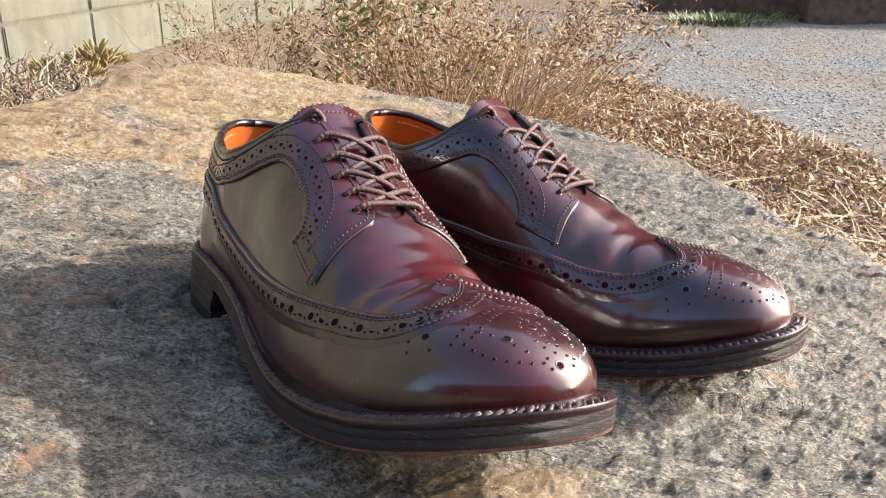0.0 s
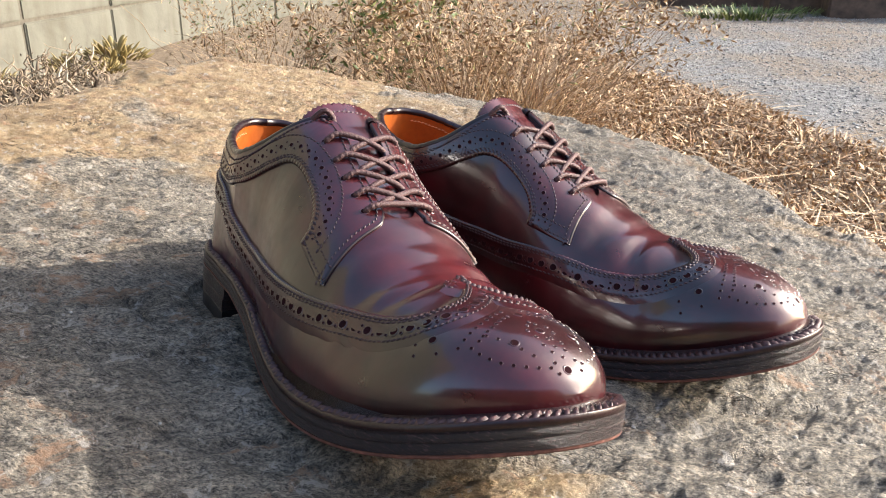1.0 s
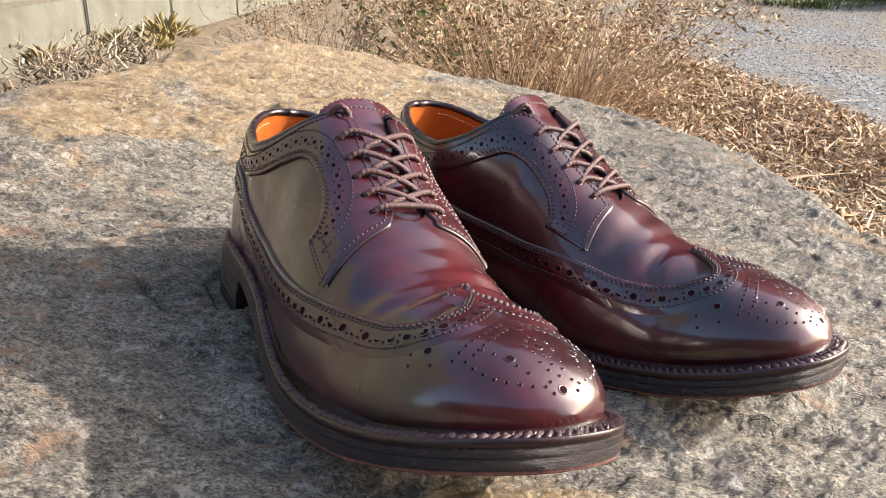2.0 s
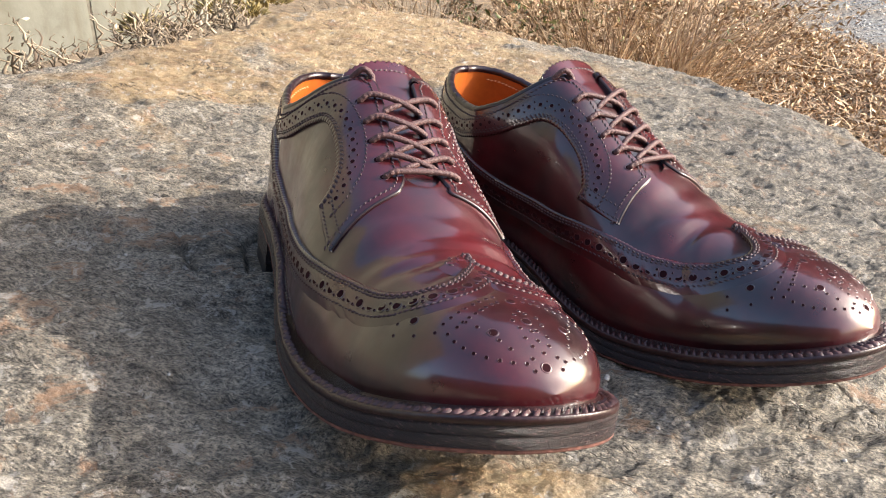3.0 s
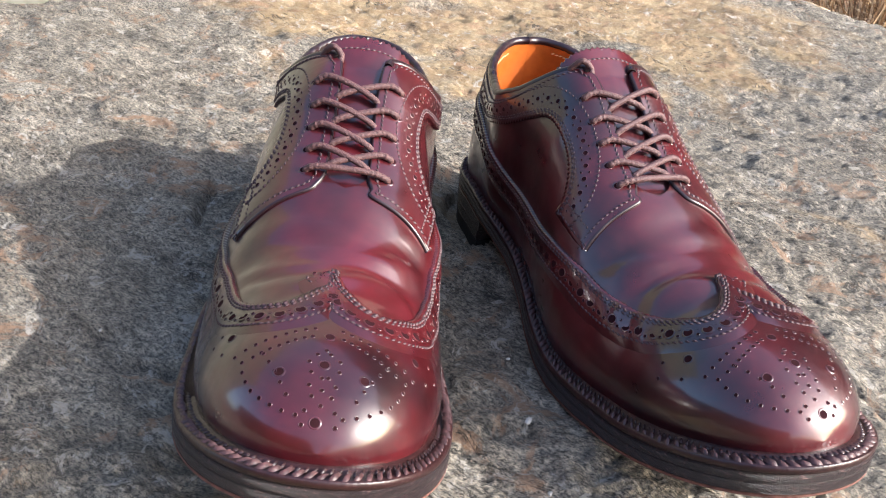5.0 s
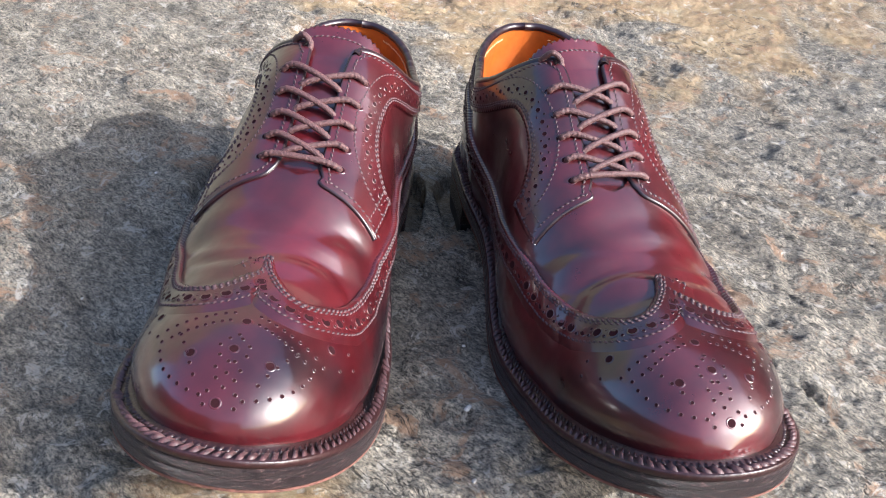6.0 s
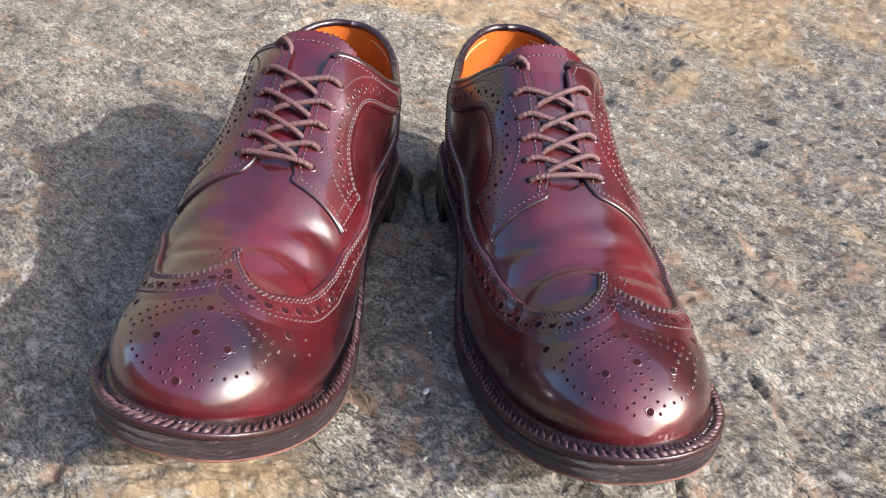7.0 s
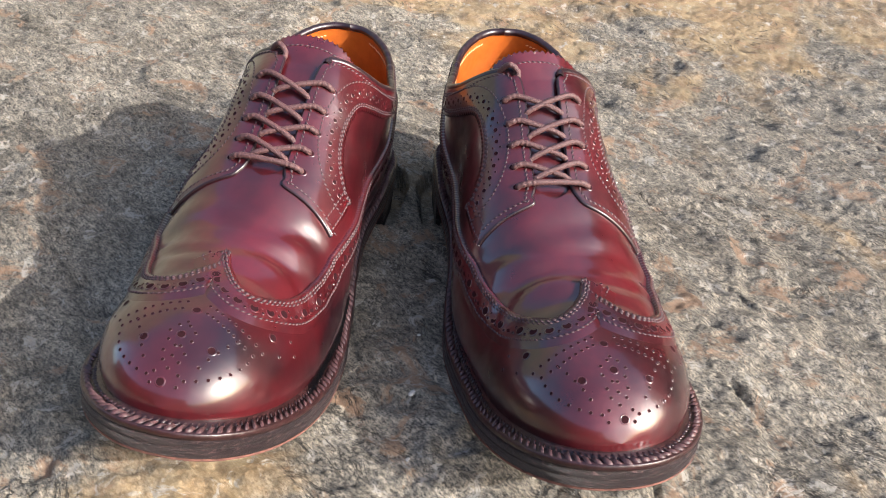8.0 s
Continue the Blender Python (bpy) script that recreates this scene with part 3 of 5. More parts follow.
def make_rim():
    us = np.r_[np.linspace(3, 96, 60), 101, 106, 110, 113, 115, 118, 130, 150, 168, 174, 176.5]
    out = {}
    for side in (1, -1):
        qs = [abs(q_at(u, w=rim_height(u), side=side)) for u in us[:60]]
        e = qs[-1]
        qs += [e * 0.84, e * 0.64, e * 0.44, e * 0.30, 0.105, 0.085, 0.080, 0.085, 0.09, 0.05, 0.0]
        out[side] = prof(list(zip(us, qs)))
    return out


RIM = make_rim()


def curve_points(knots, count):
    """A smooth line through knots of any dimension, evenly spaced."""
    k = np.asarray(knots, float)
    m = np.gradient(k, axis=0)
    fine = []
    for i in range(len(k) - 1):
        t = np.linspace(0, 1, 24, endpoint=False)[:, None]
        fine.append(k[i] * (1 + 2 * t) * (1 - t) ** 2 + m[i] * t * (1 - t) ** 2 + k[i + 1] * t * t * (3 - 2 * t) + m[i + 1] * t * t * (t - 1))
    fine = np.concatenate(fine + [k[-1:]])
    return fine[np.round(np.linspace(0, len(fine) - 1, count)).astype(int)] if count else fine


def even(uq, count=None, pitch=None, off=0.0):
    """(u, q) spaced evenly by length on the last."""
    p = on_last(uq[:, 0], uq[:, 1], off)
    d = np.r_[0, np.cumsum(np.linalg.norm(np.diff(p, axis=0), axis=1))]
    count = count or max(2, int(round(d[-1] / pitch)) + 1)
    at = np.linspace(0, d[-1], count)
    return np.c_[np.interp(at, d, uq[:, 0]), np.interp(at, d, uq[:, 1])], d[-1]


def to_uq(rows, side):
    """Rows of (u, "w" or "v" or "q", value) to (u, q) on one side."""
    out = []
    for u, kind, val in rows:
        if kind == "w":
            q = q_at(u, w=val, side=side)
        elif kind == "v":
            q = q_at(u, v=val)
        else:
            q = val * side
        out.append((u, q))
    return np.array(out)


# the swirl of the facing and the wing's line, by height on each side
SWIRL = [(3, "w", 82), (20, "w", 79), (45, "w", 74.5), (62, "w", 74), (80, "w", 78.5), (95, "w", 84.5), (107, "w", 91.5), (118.5, "w", 96.3), (131, "w", 94.3), (143, "w", 87.5), (152, "w", 80.5), (157.5, "w", 73), (158, "w", 67)]
WING_OUT = [(4, "w", 76), (30, "w", 74), (55, "w", 69), (75, "w", 60.5), (95, "w", 54.5), (115, "w", 51.5), (139, "w", 50), (179, "w", 50), (207, "w", 52), (228, "w", 55.5), (237, "w", 59.5), (241, "v", -12), (238.5, "v", -5), (229.5, "v", 2.5)]
WING_IN = [(4, "w", 76), (30, "w", 74), (55, "w", 69), (80, "w", 62), (110, "w", 57), (140, "w", 56), (165, "w", 57), (186, "w", 56), (207, "w", 53.5), (226, "w", 56), (237, "w", 60.5), (241, "v", 23), (238, "v", 16.5), (229.5, "v", 10.5)]


def swirl_line(side):
    return curve_points(to_uq(SWIRL, side), 0)


def wing_line():
    peak = [(219.5, q_at(219.5, v=6.8))]
    left = curve_points(np.r_[to_uq(WING_OUT, -1), peak], 0)
    right = curve_points(np.r_[peak, to_uq(WING_IN, 1)[::-1]], 0)
    return np.r_[left, right[1:]]


def across(uq):
    """Unit steps in (u, q), one millimetre long on the last, at a right angle to a line; to its left seen from outside."""
    t = np.gradient(uq, axis=0)
    p = on_last(uq[:, 0], uq[:, 1])
    eu = on_last(uq[:, 0] + 0.5, uq[:, 1]) - on_last(uq[:, 0] - 0.5, uq[:, 1])
    eq = (on_last(uq[:, 0], uq[:, 1] + 0.01) - on_last(uq[:, 0], uq[:, 1] - 0.01)) / 0.02
    E, F, G = (eu * eu).sum(1), (eu * eq).sum(1), (eq * eq).sum(1)
    # turn by the metric of the surface
    a = np.stack([-(F * t[:, 0] + G * t[:, 1]), E * t[:, 0] + F * t[:, 1]], 1)
    n = np.sqrt(E * a[:, 0] ** 2 + 2 * F * a[:, 0] * a[:, 1] + G * a[:, 1] ** 2)
    return a / n[:, None]


def shifted(uq, mm):
    a = across(uq)
    for _ in range(3):
        a[1:-1] = (a[:-2] + 2 * a[1:-1] + a[2:]) / 4
    out = uq + a * np.asarray(mm).reshape(-1, 1)
    out[:, 0] = out[:, 0].clip(3, UPPER_END)
    return out


def wing_shift(line, mm):
    """The wing's line moved towards the sole, each half cut off where the two would cross below the peak."""
    k = int(np.argmin(np.abs(line[:, 0] - 219.5) + 200 * np.abs(line[:, 1] - 0.03)))
    qp = line[k, 1]
    left, right = shifted(line[: k + 1], mm), shifted(line[k:], mm)
    left, right = left[left[:, 1] < qp], right[right[:, 1] > qp]
    return np.r_[even(left, len(line) // 2)[0], even(right, len(line) - len(line) // 2)[0]]


class Bag:
    """Gathers vertices and faces of one mesh."""

    def __init__(self):
        self.v, self.f = [], []

    def add(self, verts, faces):
        k = len(self.v)
        self.v += [tuple(p) for p in verts]
        self.f += [tuple(i + k for i in f) for f in faces]

    def make(self, name, mat, parent, s, smooth=True):
        faces = [f[::-1] for f in self.f] if s < 0 else self.f
        return mesh_object(name, local(self.v, s), faces, mat, parent, smooth)


def frames_on(uq, off):
    p = on_last(uq[:, 0], uq[:, 1], off)
    n = on_last(uq[:, 0], uq[:, 1], off + 1.0) - p
    t = np.gradient(p, axis=0)
    t /= np.linalg.norm(t, axis=1, keepdims=True) + 1e-9
    return p, t, n, np.cross(n, t)


def stitch_row(bag, p, t, n, b, length=2.6, wide=0.55, high=0.55, slant=0.3, uneven=0.12):
    for c, tt, nn, bb in zip(p, t, n, b):
        bb, nn = bb * (1 + uneven * (RNG.rand() * 2 - 1)), nn * (1 + uneven * (RNG.rand() * 2 - 1))
        d = tt + bb * slant
        h = d * length / 2
        bag.add([c - h - nn * 0.15, c + h - nn * 0.15, c + bb * wide + nn * 0.05, c - bb * wide + nn * 0.05, c - h * 0.45 + nn * high, c + h * 0.45 + nn * high],
                [(0, 3, 4), (0, 4, 2), (1, 5, 3), (1, 2, 5), (4, 3, 5), (4, 5, 2)])


def seam(bag, uq, off, pitch=2.5, **k):
    e, _ = even(uq[uq[:, 0] > 9], pitch=pitch)
    stitch_row(bag, *frames_on(e, off), **k)


def punch(rims, pits, c, n, t, r):
    """A punched hole: a rounded leather lip round a disc coloured as its shade."""
    b = np.cross(n, t)
    ang = np.linspace(0, 2 * math.pi, 10, endpoint=False)
    ring = np.cos(ang)[:, None] * t + np.sin(ang)[:, None] * b
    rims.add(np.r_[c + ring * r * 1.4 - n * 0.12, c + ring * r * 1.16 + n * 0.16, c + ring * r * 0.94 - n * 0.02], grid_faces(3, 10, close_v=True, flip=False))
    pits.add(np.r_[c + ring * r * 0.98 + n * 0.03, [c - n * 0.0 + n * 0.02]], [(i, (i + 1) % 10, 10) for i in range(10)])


def broguing(rims, pits, uq, off, pitch=8.2, big=1.65, small=0.62, gap=1.15):
    e, _ = even(uq[uq[:, 0] > 9], pitch=pitch / 2)
    p, t, n, b = frames_on(e, off)
    for i in range(1, len(e) - 1):
        if i % 2:
            punch(rims, pits, p[i], n[i], t[i], big)
        else:
            punch(rims, pits, p[i] + b[i] * gap * 1.25, n[i], t[i], small)
            punch(rims, pits, p[i] - b[i] * gap * 1.25, n[i], t[i], small)


def ribbon(bag, rows, offs, skirt=True):
    """A strip between lines of equal length in (u, q), lifted by offs."""
    pts = [on_last(r[:, 0], r[:, 1], o) for r, o in zip(rows, offs)]
    if skirt:
        pts = [on_last(rows[0][:, 0], rows[0][:, 1], -0.3)] + pts
    nv = len(rows[0])
    bag.add(np.concatenate(pts), grid_faces(len(pts), nv))


def tube(bag, pts, r, sides=8, flat=1.0, twist=0.0, up=None):
    pts = np.asarray(pts, float)
    t = np.gradient(pts, axis=0)
    t /= np.linalg.norm(t, axis=1, keepdims=True) + 1e-9
    ref = np.array([0, 0, 1.0]) if up is None else up
    a = np.cross(t, ref)
    a /= np.linalg.norm(a, axis=1, keepdims=True) + 1e-9
    b = np.cross(a, t)
    rr = np.broadcast_to(np.asarray(r, float), len(pts))
    out = []
    for k in range(sides):
        f = 2 * math.pi * k / sides
        out.append(pts + (a * math.cos(f) + b * math.sin(f) * flat) * rr[:, None])
    v = np.stack(out, 1).reshape(-1, 3)
    n = len(pts)
    bag.add(v, grid_faces(n, sides, close_v=True, flip=True) + [tuple(range(sides)), tuple(range((n - 1) * sides, n * sides))[::-1]])


def bend(knots, n=40):
    return curve_points(knots, 0)[:: max(1, 24 * (len(knots) - 1) // n)]


def sole_ring(scale=1.0, count=90, grow=0.0):
    us = SOLE_LEN * 0.5 * (1 - np.cos(np.linspace(0, math.pi, count)))
    h = sole_half(us)
    a = np.c_[us, mid_line(us) + h]
    b = np.c_[us, mid_line(us) - h][::-1][1:-1]
    ring = np.r_[a, b]
    d = np.roll(ring, -1, 0) - np.roll(ring, 1, 0)
    n = np.c_[-d[:, 1], d[:, 0]]
    n /= np.linalg.norm(n, axis=1, keepdims=True) + 1e-9
    # evenly spaced round the edge
    ring = ring + n * grow
    closed = np.r_[ring, ring[:1]]
    s = np.r_[0, np.cumsum(np.linalg.norm(np.diff(closed, axis=0), axis=1))]
    at = np.linspace(0, s[-1], 241)[:-1]
    return np.c_[np.interp(at, s, closed[:, 0]), np.interp(at, s, closed[:, 1])]


def layer(bag, profile, heel=False):
    """A closed band round the sole: rows of (grow, height above the sole's bottom as a fraction, plus millimetres)."""
    rows = []
    for grow, frac, plus in profile:
        r = sole_ring(grow=grow)
        rows.append(np.c_[r, bottom(r[:, 0]) + thick(r[:, 0]) * frac + plus])
    nr = len(rows[0])
    bag.add(np.concatenate(rows), grid_faces(len(rows), nr, close_v=True) + [tuple(range(nr))[::-1], tuple(range((len(rows) - 1) * nr, len(rows) * nr))])


def heel_block(bag, top, low, grow):
    r = sole_ring(grow=grow)
    r = r[r[:, 0] < 76]
    i = np.argmax(np.linalg.norm(np.diff(r, axis=0), axis=1))
    r = np.r_[r[i + 1:], r[:i + 1]]
    # the breast, slightly hollow
    a, b = r[-1], r[0]
    t = np.linspace(0, 1, 9)[1:-1, None]
    r = np.r_[r, a + (b - a) * t - np.c_[5 * np.sin(math.pi * t), 0 * t]]
    rows = []
    for g, z in ((-0.6, low), (0, low + 0.5), (0, top - 0.4), (-0.5, top)):
        c = r.mean(0)
        d = r - c
        rr = c + d * (1 + g / np.linalg.norm(d, axis=1, keepdims=True))
        rows.append(np.c_[rr, np.full(len(r), z)])
    nr = len(r)
    bag.add(np.concatenate(rows), grid_faces(4, nr, close_v=True) + [tuple(range(nr))[::-1], tuple(range(3 * nr, 4 * nr))])


def medallion_places():
    c = 6.5
    big = [(258.5, 7), (272, c), (275, 19), (275, -7), (290, 5.5), (253.5, 36), (252, -25)]
    small = [(272 + 5 * math.cos(a), c + 5 * math.sin(a)) for a in np.linspace(0.3, 6.2, 8)]
    for sgn in (1, -1):
        for i in range(9):
            f = i / 8
            small.append((254.5 + 2.5 * math.sin(3.1 * f) + 9 * f * f, c + sgn * (4.5 + 24 * f)))
            if i < 8:
                small.append((259.0 + 2.5 * math.sin(3.1 * f) + 9 * f * f, c + sgn * (5 + 20 * f)))
        for i in range(8):
            th = 0.1 + i / 7 * 1.2
            small.append((265 + 24 * math.sin(th), c + sgn * 26 * math.cos(th)))
        for i in range(5):
            f = i / 4
            small.append((266.5 + 16 * f, c + sgn * (19.5 - 9 * f)))
        small += [(283, c + sgn * 3), (279.5, c + sgn * 4), (290.5, c + sgn * 5), (287, c + sgn * 4.5), (247, c + sgn * 35), (250, c + sgn * 37.5), (258, c + sgn * 33.5)]
    return big, small + [(265.5, c), (281, c), (285.5, c)]


def build_shoe(name, s, m, label):
    root = new(name)
    root.matrix_world = m
    tagged(root, label, "shoe", "pair of shoes")
    # --- upper with its opening
    us = np.unique(np.r_[table_u, np.linspace(60, 180, 100), 113, 115, 174, 176.5])
    nh = 56
    tt = np.linspace(0, 1, nh) ** 1.15
    cols = np.r_[-tt[::-1], tt]
    rows, keep = [], []
    for u in us:
        qo = {sd: float(RIM[sd](u)) if u < 176.5 else 0.0 for sd in (1, -1)}
        rows.append(np.array([(-1 if j < nh else 1) * (qo[-1 if j < nh else 1] + (1 - qo[-1 if j < nh else 1]) * abs(c)) for j, c in enumerate(cols)]))
    Q = np.array(rows)
    U = np.repeat(us[:, None], 2 * nh, 1)

    def shell(off):
        return on_last(U, Q, off).reshape(-1, 3)
    faces = []
    W = 2 * nh
    for i in range(len(us) - 1):
        for j in range(W - 1):
            if j == nh - 1 and us[i] < 176.5:
                continue
            a = i * W + j
            faces.append((a, a + W, a + W + 1, a + 1))
    bag = Bag()
    bag.add(shell(0.0), faces)
    up = bag.make("upper", LEATHER, root, s)
    b2 = bmesh.new()
    b2.from_mesh(up.data)
    bmesh.ops.remove_doubles(b2, verts=b2.verts, dist=0.00002)
    b2.to_mesh(up.data)
    b2.free()
    # --- lining: the inside of the quarters
    bag = Bag()
    sel = us < 180
    k = int(sel.sum())
    bag.add(shell(-2.2)[:k * W], [f[::-1] for f in faces if max(f) < k * W])
    bag.make("lining", LINING, root, s)
    bag = Bag()
    uu = np.linspace(8, 200, 40)
    rr = np.array([[(u, mid_line(u) + plan_half(u)[1] * f * 0.9, welt_top(u) + 4 + 3 * f * f) for f in np.linspace(-1, 1, 11)] for u in uu])
    bag.add(rr.reshape(-1, 3), grid_faces(40, 11))
    bag.make("insole", LINING, root, s)
    # --- rolled edge along the rim
    for side, nm in ((1, "binding"), (-1, "binding")):
        u = np.linspace(3, 116, 90)
        e = on_last(u, side * RIM[side](u), 0.2)
        e2 = on_last(u, side * RIM[side](u), -2.2)
        bag = Bag()
        tube(bag, (e + e2) / 2 + [0, 0, 0.8], 2.2, 10)
        bag.make(nm, EDGE_LEATHER, root, s)
    # pale seam inside the collar
    for side in (1, -1):
        st = Bag()
        u = np.linspace(9, 108, 400)
        uq = np.c_[u, side * (RIM[side](u) + 0.045)]
        e, _ = even(uq, pitch=2.6)
        p, t, n, b = frames_on(e, -2.35)
        stitch_row(st, p, t, -n, b)
        st.make("collar_seam", PALE_THREAD, root, s)
    # --- facings with their swirl
    for side in (1, -1):
        outer = swirl_line(side)
        tip_v = 43.2 if side > 0 else -33.0
        tip = np.array([(183.5, q_at(183.5, v=tip_v))])
        corner = outer[-1:]
        side_edge = np.c_[np.linspace(corner[0, 0], tip[0, 0], 40), np.linspace(corner[0, 1], tip[0, 1], 40)]
        O = np.r_[outer, side_edge[1:]]
        iu = np.r_[np.linspace(3, 113, 70), np.linspace(114, 165, 50)]
        inner = np.c_[iu, side * RIM[side](iu)]
        mid_v = 19.5 if side > 0 else -8.0
        q1, q2 = q_at(178.5, v=mid_v), tip[0, 1]
        front = curve_points([(165, side * float(RIM[side](165.0))), (170.5, side * 0.094), (175, side * 0.115), (178.6, q1), (181.5, (q1 + q2) / 2 + 0.02 * side), (183.5, q2)], 0)
        I = np.r_[inner, front[1:]]
        # lines across: pair the two edges by landmarks
        Oe, Ie = even(O, 420)[0], even(I, 420)[0]

        def at_mark(line, u):
            i = np.argmin(np.abs(line[:, 0] - u))
            return i / (len(line) - 1)
        marks_o = [0, at_mark(Oe, 70), at_mark(Oe, 121), at_mark(Oe, 148), np.argmin(np.abs(Oe - corner[0]).sum(1)) / 419, 1]
        marks_i = [0, at_mark(Ie, 72), at_mark(Ie, 117), at_mark(Ie, 150), at_mark(Ie, 172), 1]
        ts = np.linspace(0, 1, 560)
        mo = np.interp(ts, np.linspace(0, 1, 6), marks_o)
        mi = np.interp(ts, np.linspace(0, 1, 6), marks_i)
        x = np.linspace(0, 1, 420)
        Op = np.c_[np.interp(mo, x, Oe[:, 0]), np.interp(mo, x, Oe[:, 1])]
        Ip = np.c_[np.interp(mi, x, Ie[:, 0]), np.interp(mi, x, Ie[:, 1])]
        _, ol = even(O, 10)
        teeth = np.abs(((mo * ol / 2.3) % 1) - 0.5) * 2
        fade = np.clip((marks_o[4] - mo) * 30, 0, 1)
        sg = side
        Oz = shifted(Op, sg * (0.7 * teeth * fade))
        lines, offs = [], []
        for f in np.linspace(0, 1, 15):
            lines.append(Oz * (1 - f) + Ip * f)
            offs.append(1.25 + 0.35 * math.sin(math.pi * f))
        bag = Bag()
        ribbon(bag, lines, offs)
        nl = len(Op)
        if side < 0:
            bag.f = [f[::-1] for f in bag.f]
        # inner edge folds down to the lining
        low = on_last(Ip[:, 0], Ip[:, 1], -1.6)
        hi = on_last(Ip[:, 0], Ip[:, 1], 1.25)
        bag.add(np.r_[hi, low], [f if side > 0 else f[::-1] for f in grid_faces(2, nl)])
        fac = bag.make("facing", LEATHER, root, s)
        # dark rolled edge from the top of the facing to the tip
        i0 = np.argmin(np.abs(Ip[:, 0] - 116))
        bag = Bag()
        tube(bag, on_last(Ip[i0:, 0], Ip[i0:, 1], 0.2)[::2], 1.1, 8)
        bag.make("edge_trim", EDGE_LEATHER, fac, s)
        st, rims, pits = Bag(), Bag(), Bag()
        oc = Oe[: int(marks_o[4] * 419)]
        seam(st, shifted(oc, sg * -2.0), 1.35)
        seam(st, shifted(oc, sg * -3.1), 1.35)
        wide = np.interp(oc[:, 0], [60, 80, 112, 150], [9.5, 9.5, 14, 13])
        seam(st, shifted(oc, sg * -wide), 1.55)
        ic = Ie[: int(marks_i[4] * 419)]
        seam(st, shifted(ic, sg * 2.6), 1.5)
        seam(st, shifted(Ie[int(marks_i[4] * 419):], sg * 2.4), 1.4)
        seam(st, shifted(side_edge, sg * -2.0)[2:-2], 1.4)
        seam(st, shifted(side_edge, sg * -7.5)[2:-6], 1.5)
        st.make("stitching", THREAD, fac, s)
        broguing(rims, pits, shifted(oc, sg * -(wide + 2.6) / 2), 1.6, pitch=6.6, big=1.05, small=0.45, gap=1.5)
        rims.make("perforation_lip", LEATHER, fac, s)
        pits.make("perforation_shade", PIT_SHADE, fac, s)
        # eyelets
        rims, pits = Bag(), Bag()
        for u in EYES:
            uq = np.array([(u, side * 0.172), (u + 1, side * 0.172)])
            p, t, n, b = frames_on(uq, 1.55)
            punch(rims, pits, p[0], n[0], t[0], 1.5)
        rims.make("eyelet", LEATHER, fac, s)
        pits.make("eyelet_shade", PIT_SHADE, fac, s)
    # --- tongue with a pinked top edge
    def tongue_point(u, f, off):
        # along the ridge, then straight on past the facing's top
        base = on_last(np.clip(u, 118, 200), f * 0.42, off)
        over = np.clip(118 - u, 0, 40)
        return base + np.stack([-over, 0 * over, over * 0.62], -1)
    tu = np.linspace(185, 102, 70)
    fs = np.linspace(-1, 1, 113)
    teeth = np.abs(((fs * 16) % 1) - 0.5) * 2
    bag = Bag()
    grid = []
    for kx, u in enumerate(tu):
        last = kx == len(tu) - 1
        uu = u + (5.0 * fs ** 2 + 1.9 * teeth if last else 5.0 * fs ** 2 * np.clip((125 - u) / 18, 0, 1))
        grid.append(tongue_point(uu, fs * (1.0 if u < 140 else 0.8), -1.6 - 0.9 * np.abs(fs)))
    top = np.array(grid).reshape(-1, 3)
    under = top - [0.8, 0, 1.6]
    n1, n2 = len(tu), len(fs)
    bag.add(np.r_[top, under], [f[::-1] for f in grid_faces(n1, n2)] + [tuple(i + n1 * n2 for i in f) for f in grid_faces(n1, n2)] + [((n1 - 1) * n2 + j, (n1 - 1) * n2 + j + 1, (2 * n1 - 1) * n2 + j + 1, (2 * n1 - 1) * n2 + j) for j in range(n2 - 1)])
    tg = bag.make("tongue", LEATHER, root, s)
    st = Bag()
    line = tongue_point(108.5 + 5.0 * fs ** 2, fs, -1.5 - 0.9 * np.abs(fs))[::3]
    t = np.gradient(line, axis=0)
    t /= np.linalg.norm(t, axis=1, keepdims=True)
    nn = np.cross(t, [0.75, 0, -0.6])
    nn *= np.sign(nn[:, 2:])
    stitch_row(st, line, t, nn, np.cross(nn, t))
    st.make("stitching", THREAD, tg, s)
    # --- wing cap: raised edge, band of holes, double seams
    W0 = wing_line()
    We, wl = even(W0, 1500)
    teeth = np.abs(((np.linspace(0, wl, 1500) / 2.3) % 1) - 0.5) * 2
    rows_, offs = [], []
    steps = (0, 0.8, 2, 4, 8, 12, 16)
    lift = (1.7, 1.9, 1.85, 1.7, 1.5, 0.8, -0.25)
    for d, o in zip(steps, lift):
        rows_.append(shifted(We, 0.45 * teeth) if d == 0 else wing_shift(We, -d))
        offs.append(o)
    bag = Bag()
    ribbon(bag, rows_, offs)
    bag.f = [f[::-1] for f in bag.f]
    wing = bag.make("wing_cap", LEATHER, root, s)
    st, rims, pits = Bag(), Bag(), Bag()
    seam(st, wing_shift(We, -1.6), 1.9, wide=0.7, high=0.75)
    seam(st, wing_shift(We, -2.9), 1.8)
    seam(st, wing_shift(We, -11.0), 1.0)
    st.make("stitching", THREAD, wing, s)
    broguing(rims, pits, wing_shift(We, -7.0), 1.55, pitch=7.0, big=1.75, small=0.6)
    rims.make("perforation_lip", LEATHER, wing, s)
    pits.make("perforation_shade", PIT_SHADE, wing, s)
    # --- toe medallion
    rims, pits = Bag(), Bag()
    big, small = medallion_places()
    for places, r in ((big, 1.5), (small, 0.62)):
        for u, v in places:
            uq = np.array([(u, q_at(u, v=v)), (u + 0.5, q_at(u, v=v))])
            p, t, n, b = frames_on(uq, 0.05)
            punch(rims, pits, p[0], n[0], t[0], r)
